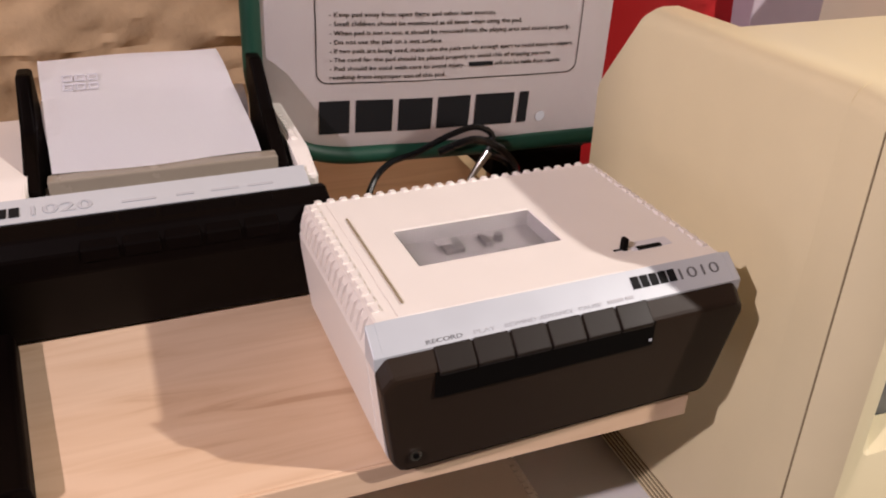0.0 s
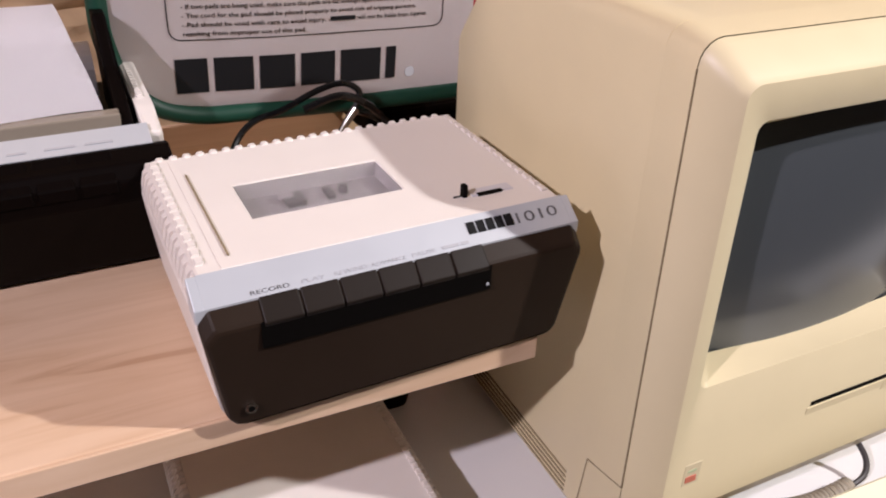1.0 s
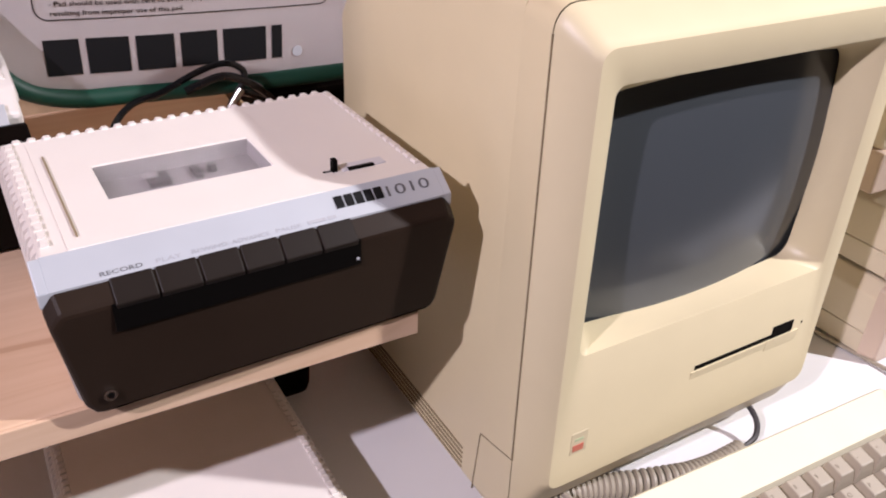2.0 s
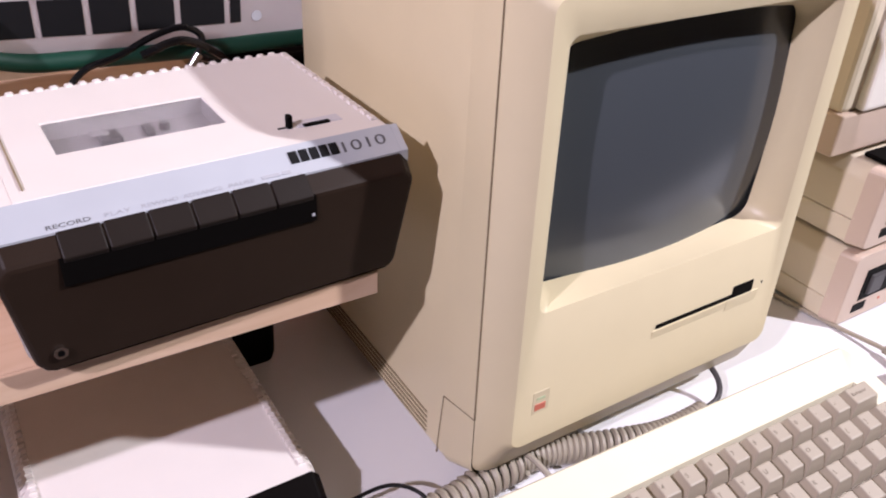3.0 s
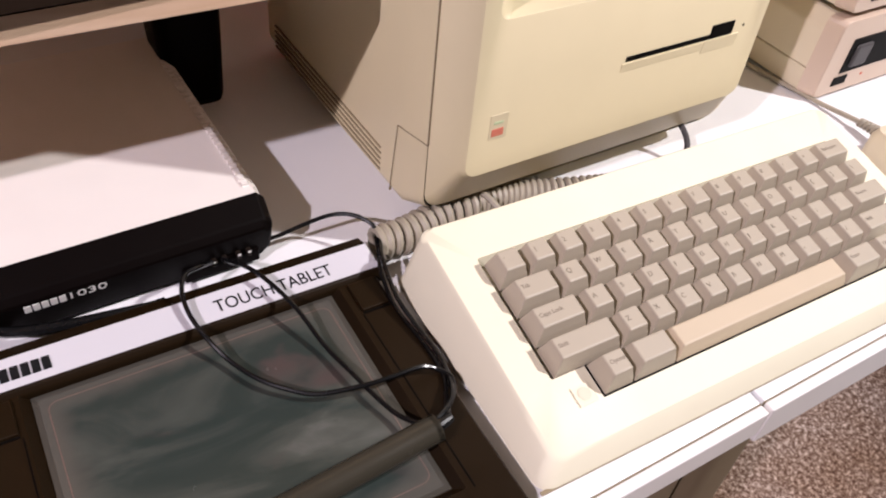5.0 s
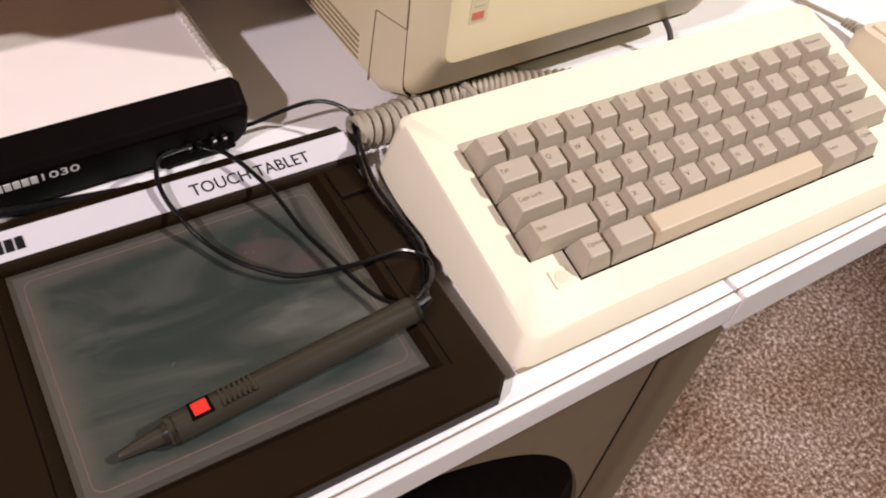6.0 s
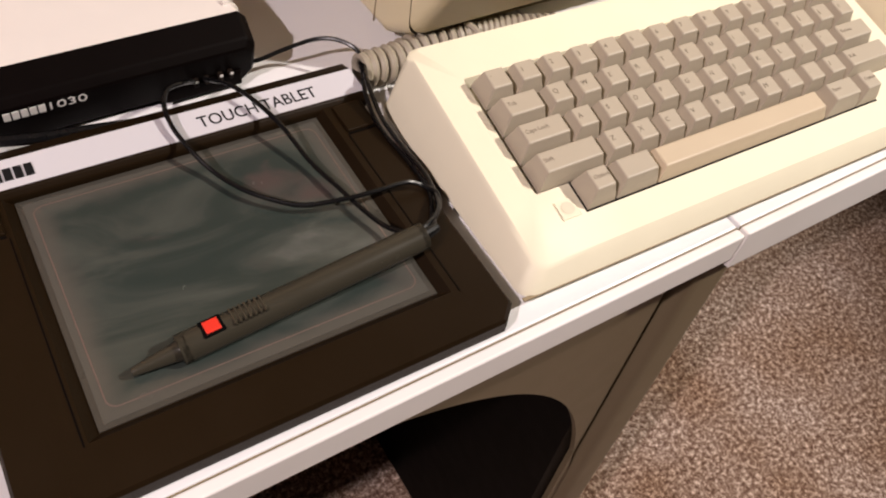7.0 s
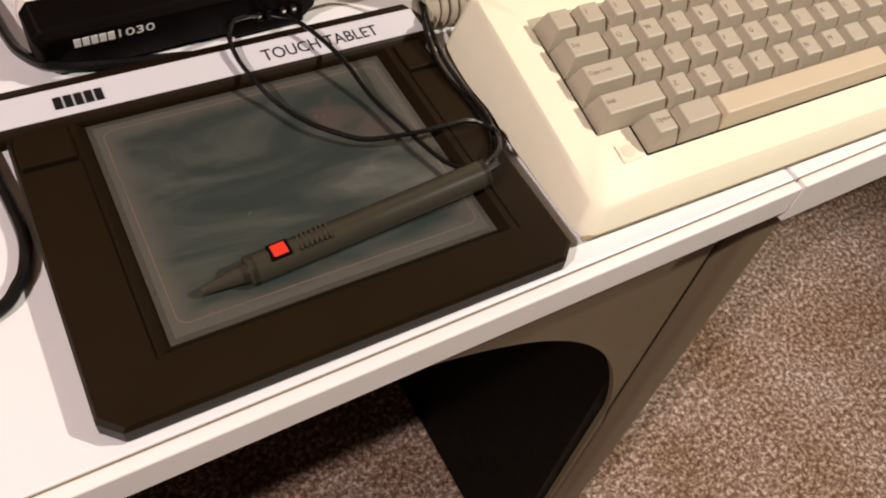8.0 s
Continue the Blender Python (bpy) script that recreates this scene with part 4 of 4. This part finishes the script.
    blocks("brand_mark", n5, 0.0078, INK, strip, pose(0.0250, 0.1685, zr + 0.00305, a, 0, 0), label="plain dark bars")
    lettering("title", "TOUCH TABLET", 0.0115, INK, strip, pose(0.1280, 0.1685, zr + 0.0031, a, 0, 0), 0.0660)
    return ob


touch_tablet()


def stylus():
    ob = thing("stylus", look((0.4735, 0.0605, 0.7492), (0.3370, 0.0535, 0.7415)), "dark grey stylus with red button lying on the tablet", "stylus")
    # drawn along local -z from the cable end to the tip
    part("barrel", tube([(0, 0, 0), (0, 0, -0.004), (0, 0, -0.107), (0, 0, -0.113)], lambda f: 0.0069 if 0.02 < f else 0.0060, 18, 4), PENMAT, ob, smooth=True)
    part("collar", tube([(0, 0, -0.1125), (0, 0, -0.1165)], 0.0057, 18, 4), PENMAT, ob)
    part("nose", tube([(0, 0, -0.116), (0, 0, -0.125), (0, 0, -0.1365)], lambda f: 0.0050 - 0.0032 * f, 16, 6), PENMAT, ob, smooth=True)
    part("button_frame", box(-0.0042, 0.0042, 0.0055, 0.0070, -0.1060, -0.0964, 0.0004), MAC_DARK, ob)
    part("button", box(-0.0032, 0.0032, 0.0060, 0.0073, -0.1046, -0.0978, 0.0005), REDBTN, ob, "square red button")
    for i in range(7):
        part("grip_rib", box(-0.0044, 0.0044, 0.0046, 0.0071, -0.0925 + i * 0.0023, -0.0913 + i * 0.0023, 0.0003, 1), PENMAT, ob)
    part("strain_relief", tube([(0, 0, 0), (0, 0.0005, 0.006), (0.001, 0.0005, 0.013)], lambda f: 0.0040 - 0.0018 * f, 12), CABLE, ob)
    return ob


stylus()


def stylus_cable():
    ob = thing("tablet_cable", pose(0, 0, 0), "thin black cable looped over the tablet", "cable")
    a, b = 0.7440, 0.7480
    part("loop", tube([(0.4815, 0.0612, 0.7505), (0.4865, 0.0650, 0.7500), (0.490, 0.070, a + .002), (0.497, 0.077, a + .002), (0.501, 0.086, a + .001), (0.497, 0.093, a + .001), (0.489, 0.096, b), (0.473, 0.097, b), (0.459, 0.099, b - .001),
                       (0.438, 0.106, a), (0.425, 0.116, a), (0.415, 0.128, a), (0.407, 0.144, a), (0.401, 0.159, b), (0.398, 0.176, b + .002), (0.399, 0.191, b + .004), (0.404, 0.200, b + .006), (0.412, 0.2035, b + .005), (0.421, 0.2110, 0.7460)], 0.0013), CABLE, ob, smooth=True)
    part("loop", tube([(0.427, 0.2110, 0.7460), (0.430, 0.201, b + .003), (0.434, 0.193, b + .006), (0.441, 0.179, b + .005), (0.448, 0.157, b + .002), (0.453, 0.132, a), (0.458, 0.110, a), (0.462, 0.093, a), (0.467, 0.078, a), (0.473, 0.067, a + .004), (0.480, 0.065, a + .006), (0.490, 0.070, a + .005),
                       (0.496, 0.077, b), (0.501, 0.089, a), (0.503, 0.104, a), (0.502, 0.123, a), (0.500, 0.141, b), (0.502, 0.156, b + .002), (0.506, 0.173, b + .003), (0.512, 0.187, b + .001), (0.512, 0.197, b + .004), (0.504, 0.207, b + .006), (0.493, 0.214, b + .004), (0.476, 0.2165, b), (0.462, 0.2180, a), (0.448, 0.2200, a - .002)], 0.0013), CABLE, ob, smooth=True)
    part("loop", tube([(0.488, 0.069, a + .001), (0.493, 0.077, a), (0.499, 0.090, a - .001), (0.500, 0.111, a - .001), (0.4985, 0.133, a - .001), (0.4995, 0.150, a - .001), (0.503, 0.168, a + .002), (0.508, 0.180, a + .003), (0.511, 0.190, a + .004)], 0.0013), CABLE, ob, smooth=True)
    return ob


stylus_cable()

ob = thing("power_cable", pose(0, 0, 0), "black cable running from the modem to the desk behind the tablet", "cable")
part("lead", tube([(0.392, 0.2045, 0.7335), (0.384, 0.2035, 0.7345), (0.374, 0.2025, 0.7370), (0.360, 0.2020, 0.7395), (0.346, 0.2025, 0.7410), (0.329, 0.2045, 0.7425), (0.313, 0.2115, 0.7420), (0.3040, 0.2260, 0.7395), (0.2995, 0.2450, 0.7365), (0.2930, 0.3000, 0.7332)], 0.0030), CABLE, ob, smooth=True)
ob = thing("desk_cable", pose(0, 0, 0), "black cable curving over the white desktop beside the tablet", "cable")
part("lead", tube([(0.270, 0.200, 0.7332), (0.2730, 0.177, 0.7332), (0.2755, 0.155, 0.7332), (0.2780, 0.133, 0.7332), (0.2790, 0.116, 0.7332), (0.2770, 0.103, 0.7332), (0.2720, 0.092, 0.7332), (0.258, 0.080, 0.7332), (0.21, 0.07, 0.7332)], 0.0029), CABLE, ob, smooth=True)


# ---- mouse at the side of the keyboard ----
def mouse():
    ob = thing("mouse", pose(0.8780, 0.0700, DESK, 0, 0, -8), "tan boxy computer mouse beside the keyboard on the desk", "mouse")
    bm = bmesh.new()
    loft(bm, [[(x, y, 0.002) for x, y in rounded(0, 0.060, 0, 0.068, 0.008, 4)], [(x, y, 0.022) for x, y in rounded(0, 0.060, 0, 0.068, 0.009, 4)],
              [(x, y, 0.030 - 0.08 * max(0, y - 0.03)) for x, y in rounded(0.003, 0.057, 0.004, 0.066, 0.009, 4)]], True, True)
    part("shell", bm, DRIVE, ob, "tan plastic shell", smooth=True)
    part("button", box(0.012, 0.048, 0.040, 0.062, 0.026, 0.0295, 0.001), DRIVE, ob)
    part("strain_relief", tube(coil_points([(0.030, 0.068, 0.010), (0.030, 0.082, 0.009), (0.029, 0.096, 0.007)], lambda f: 0.0042 - 0.0016 * f, 9), 0.0012, 6, smooth=False), CORD, ob, smooth=True)
    part("cable", tube([(0.030, 0.066, 0.010), (0.029, 0.096, 0.007), (0.022, 0.130, 0.003), (0.012, 0.160, 0.003), (-0.002, 0.200, 0.003), (-0.030, 0.26, 0.003)], 0.0020), CORD, ob, smooth=True)
    return ob


mouse()


# ---- stacked disk drives and the case above them ----
def disk_drive(z, dy=0.0):
    ob = thing("disk_drive", pose(0.9110, 0.2030 + dy, z, 0, 0, 1.0), "cream disk drive with pinkish tan bezel in a stack", "disk drive", "stacked disk drives")
    W, Dp = 0.245, 0.225
    part("upper_shell", hull(0.0, W, (0.0255, 0.058, 0.0700), (0.0, 0.003, 0.012), 0.012, Dp, 0.0015), DRIVE, ob)
    part("lower_shell", hull(0.0005, W - 0.0005, (0.004, 0.0247), (0.002, 0.0), 0.012, Dp, 0.0010), DRIVE, ob)
    bm = bmesh.new()
    loft(bm, [[(x, y, zz) for x, zz in rounded(i, W - i, 0.0025 + j, 0.0715 - j * 0.6, 0.006, 4)] for y, i, j in ((0.0, 0.0045, 0.0012), (0.0010, 0.0035, 0.0006), (0.0145, 0.0, 0.0))], True, True)
    face = part("bezel", bm, DRIVEFACE, ob, "pinkish tan bezel")
    part("door_recess", prism([(-0.0006, 0.0225), (-0.0006, 0.0530), (0.004, 0.054), (0.004, 0.022)], 0.0250, 0.200), BLACKSHADE, face, "dark disk door")
    part("latch", box(0.032, 0.052, -0.003, 0.001, 0.027, 0.047, 0.002), TRAYDARK, face, "dark door latch")
    part("label_bar", box(0.0215, 0.0390, -0.0006, 0.002, 0.0110, 0.0190), BLACKSHADE, face)
    part("indicator", box(0.058, 0.060, -0.0008, 0.002, 0.014, 0.016), REDDOT, face)
    for x in (0.022, W - 0.03):
        for y in (0.035, Dp - 0.03):
            part("foot", cylinder(x, y, 0.0, 0.0055, 0.008, sides=12), MAC_DARK, ob)
    return ob


disk_drive(DESK)
disk_drive(DESK + 0.0745, 0.001)


def upper_case():
    ob = thing("monitor_case", pose(0.8870, 0.2370, DESK + 0.1460, 0, 0, 1.0), "cream equipment case with white front on the disk drives", "monitor")
    for x in (0.02, 0.22):
        for y in (0.02, 0.18):
            part("foot", cylinder(x, y, 0.0, 0.0055, 0.008, sides=12), MAC_DARK, ob)
    part("base", box(-0.002, 0.25, 0.0, 0.21, 0.0050, 0.0390, 0.002), DRIVEFACE, ob, "tan lower band")
    part("body", box(0.0, 0.248, 0.004, 0.21, 0.0385, 0.22, 0.004), DRIVE, ob)
    face = part("front_panel", box(0.016, 0.24, -0.0035, 0.006, 0.0400, 0.215, 0.003), MONITOR, ob, "white front panel")
    part("vent", box(0.08, 0.16, -0.0055, -0.0030, 0.08, 0.16, 0.001), BLACKSHADE, face)
    return ob


upper_case()
ob = thing("disk", pose(0.9250, 0.2125, DESK + 0.1462), "black object lying on the top disk drive", "disk")
part("sleeve", box(0, 0.12, 0.0, 0.022, 0.0, 0.0040, 0.0008), MAC_DARK, ob)
part("label", box(0.02, 0.06, 0.004, 0.015, 0.0038, 0.0044), STRIPWHITE, ob)


# ---- things against the wall ----
def dance_pad():
    ob = thing("dance_pad", pose(0.3150, 0.4960, SHELF + 0.0430, 0, 1.8, 0), "folded white vinyl game pad with green piping against the wall", "game pad")
    W, H = 0.266, 0.235

    def bulge(u, v):
        return 0.010 * (math.sin(math.pi * u) * math.sin(math.pi * min(1, v * 1.4 + 0.05))) ** 0.5 if 0 < u < 1 and v > 0 else 0

    def face(x, z):
        return -bulge(x / W, (z - 0.004) / H) - 0.0016 * noise.noise(Vector((x * 18, (z - 0.004) * 12, 0.5)))

    def printed(ob_, x0, z0):
        """Lays a flat print onto the bulging cover."""
        for vert in ob_.data.vertices:
            x, z = x0 + vert.co.x, z0 + vert.co.y
            vert.co = (x, face(x, z) - 0.0005 - vert.co.z, z)
        ob_.matrix_local = Matrix()
        return ob_

    bm = bmesh.new()
    nx, nz = 26, 20
    rows = []
    for j in range(nz + 1):
        row = []
        for i in range(nx + 1):
            u, v = i / nx, j / nz
            x, z = u * W, v * H
            r = 0.060
            if z < r:
                c = r - math.sqrt(max(0, r * r - (r - z) ** 2))
                x = c + u * (W - c)
            row.append(bm.verts.new((x, face(x, z + 0.004), z + 0.004)))
        rows.append(row)
    for a, b in zip(rows, rows[1:]):
        for i in range(nx):
            bm.faces.new((a[i], a[i + 1], b[i + 1], b[i]))
    bmesh.ops.solidify(bm, geom=bm.faces[:], thickness=-0.09)
    cover = part("cover", bm, VINYL, ob, "white vinyl cover", smooth=True)
    edge = [(0.0, -0.002, H)] + [(0.0, -0.002, 0.16), (0.0, -0.002, 0.09), (0.001, -0.002, 0.062), (0.009, -0.002, 0.036), (0.026, -0.002, 0.015), (0.054, -0.002, 0.0055), (0.09, -0.003, 0.0045), (0.18, -0.003, 0.0045), (W, -0.002, 0.006)]
    part("piping", tube(edge, 0.0066, 10), GREEN, ob, "green fabric piping", smooth=True)
    # brand mark as plain blocks
    wd = (0.0215, 0.0265, 0.0250, 0.0255, 0.0310, 0.0080)
    spans, x = [], 0.0
    for w in wd:
        spans.append((x, x + w))
        x += w + 0.0042
    for a, b in spans:
        bm = bmesh.new()
        bmesh.ops.create_grid(bm, x_segments=6, y_segments=5, size=0.5)
        for vert in bm.verts:
            vert.co = Vector((a + (vert.co.x + 0.5) * (b - a), (vert.co.y + 0.5) * 0.0245, 0))
        printed(part("brand_block", bm, INK, cover, "plain black block"), 0.0425, 0.0225)
    printed(part("registered_dot", cylinder(0, 0, 0, 0.0003, 0.0040, sides=18), PALEINK, cover), 0.2130, 0.0260)
    # warning panel
    bm = bmesh.new()
    o, i_ = rounded(0.0405, 0.2385, 0.0595, 0.225, 0.008, 5), rounded(0.0412, 0.2378, 0.0602, 0.2243, 0.0075, 5)
    loft(bm, [[(x, face(x, z) - 0.0006, z) for x, z in o], [(x, face(x, z) - 0.0006, z) for x, z in i_]])
    panel = part("panel_line", bm, INK, cover, "thin black panel outline")
    lines = [("- Keep pad away from open flame and other heat sources.", 0.132), ("- Small children should be monitored at all times when using the pad.", 0.155),
             ("- When pad is not in use, it should be removed from the playing area and stored properly.", 0.200), ("- Do not use the pad on a wet surface.", 0.088),
             ("- If two pads are being used, make sure the pads are far enough apart to avoid injury to players.", 0.205), ("- The cord for the pad should be placed properly to avoid risk of tripping persons.", 0.185),
             ("- Pad should be used with care to avoid injury.", 0.108), ("  resulting from improper use of this pad.", 0.092)]
    for n, (text, wid) in enumerate(lines):
        z = 0.1045 - n * 0.0060
        printed(lettering("warning_line", text, 0.0044, INK, panel, Matrix(), wid * 0.895), 0.0500, z)
    printed(blocks("brand_bar", [(0, 0.0185)], 0.0030, INK, panel, Matrix()), 0.1500, 0.0685)
    printed(lettering("warning_line", "will not be liable from injuries", 0.0044, INK, panel, Matrix(), 0.054), 0.1700, 0.0685)
    return ob


dance_pad()

ob = thing("power_brick", pose(0.505, 0.520, SHELF, 0, 0, 4), "dark brown power brick under the folded game pad", "power brick")
part("body", hull(0, 0.085, (0.0, 0.003, 0.040, 0.0430), (0.002, 0.0, 0.001, 0.004), 0.0, 0.065, 0.0012), BLACK, ob)
part("band", box(-0.0004, 0.0854, 0.0, 0.0646, 0.018, 0.020), KEYBLACK, ob)


def red_bag():
    ob = thing("red_bag", pose(0.605, 0.600, DESK, -3, 0, 0), "glossy red vinyl bag with white edge behind the computer", "bag")
    bm = bmesh.new()
    rows = []
    for j in range(13):
        rows.append([bm.verts.new((0.34 * i / 16, -0.012 * math.sin(math.pi * i / 16) - 0.004 * noise.noise(Vector((i * 0.4, j * 0.5, 2))), 0.42 * j / 12)) for i in range(17)])
    for a, b in zip(rows, rows[1:]):
        for i in range(16):
            bm.faces.new((a[i], a[i + 1], b[i + 1], b[i]))
    bmesh.ops.solidify(bm, geom=bm.faces[:], thickness=-0.015)
    part("cover", bm, RED, ob, smooth=True)
    part("trim", tube([(0.01, -0.006, 0.24), (0.03, -0.012, 0.31), (0.06, -0.016, 0.36), (0.12, -0.018, 0.41)], 0.003), STRIPWHITE, ob, "white trim line")
    return ob


red_bag()

ob = thing("equipment_case", pose(0.86, 0.40, DESK), "beige equipment case with rounded top behind the computer", "case")
part("shell", box(0, 0.24, 0, 0.20, 0.0, 0.375, 0.012, 3), DRIVE, ob)
ob = thing("mauve_box", pose(0.78, 0.575, DESK), "mauve cardboard box standing against the wall", "box")
part("carton", box(0, 0.16, 0, 0.05, 0.0, 0.48, 0.001), PURPLE, ob)


# ---- recorder's lead and plug on the shelf ----
ob = thing("recorder_lead", pose(0, 0, SHELF), "black lead with nickel plug coiled behind the recorder", "cable")
part("lead", tube([(0.372, 0.400, 0.004), (0.376, 0.440, 0.014), (0.389, 0.465, 0.033), (0.404, 0.472, 0.045), (0.425, 0.474, 0.050), (0.450, 0.474, 0.061), (0.470, 0.474, 0.065), (0.482, 0.472, 0.058), (0.477, 0.468, 0.046)], 0.0024), CABLE, ob, smooth=True)
part("lead", tube([(0.440, 0.470, 0.050), (0.466, 0.468, 0.058), (0.488, 0.470, 0.048), (0.505, 0.480, 0.030), (0.512, 0.490, 0.018), (0.508, 0.486, 0.006), (0.488, 0.470, 0.004), (0.462, 0.462, 0.010), (0.452, 0.440, 0.004)], 0.0030), CABLE, ob, smooth=True)
part("lead", tube([(0.478, 0.474, 0.044), (0.500, 0.488, 0.030), (0.514, 0.497, 0.012), (0.500, 0.492, 0.004), (0.470, 0.480, 0.004)], 0.0030), CABLE, ob, smooth=True)
part("plug", tube([(0.478, 0.468, 0.047), (0.470, 0.466, 0.038), (0.461, 0.462, 0.028)], lambda f: 0.0034 - 0.0014 * f, 12), CHROME, ob, "nickel jack plug", smooth=True)
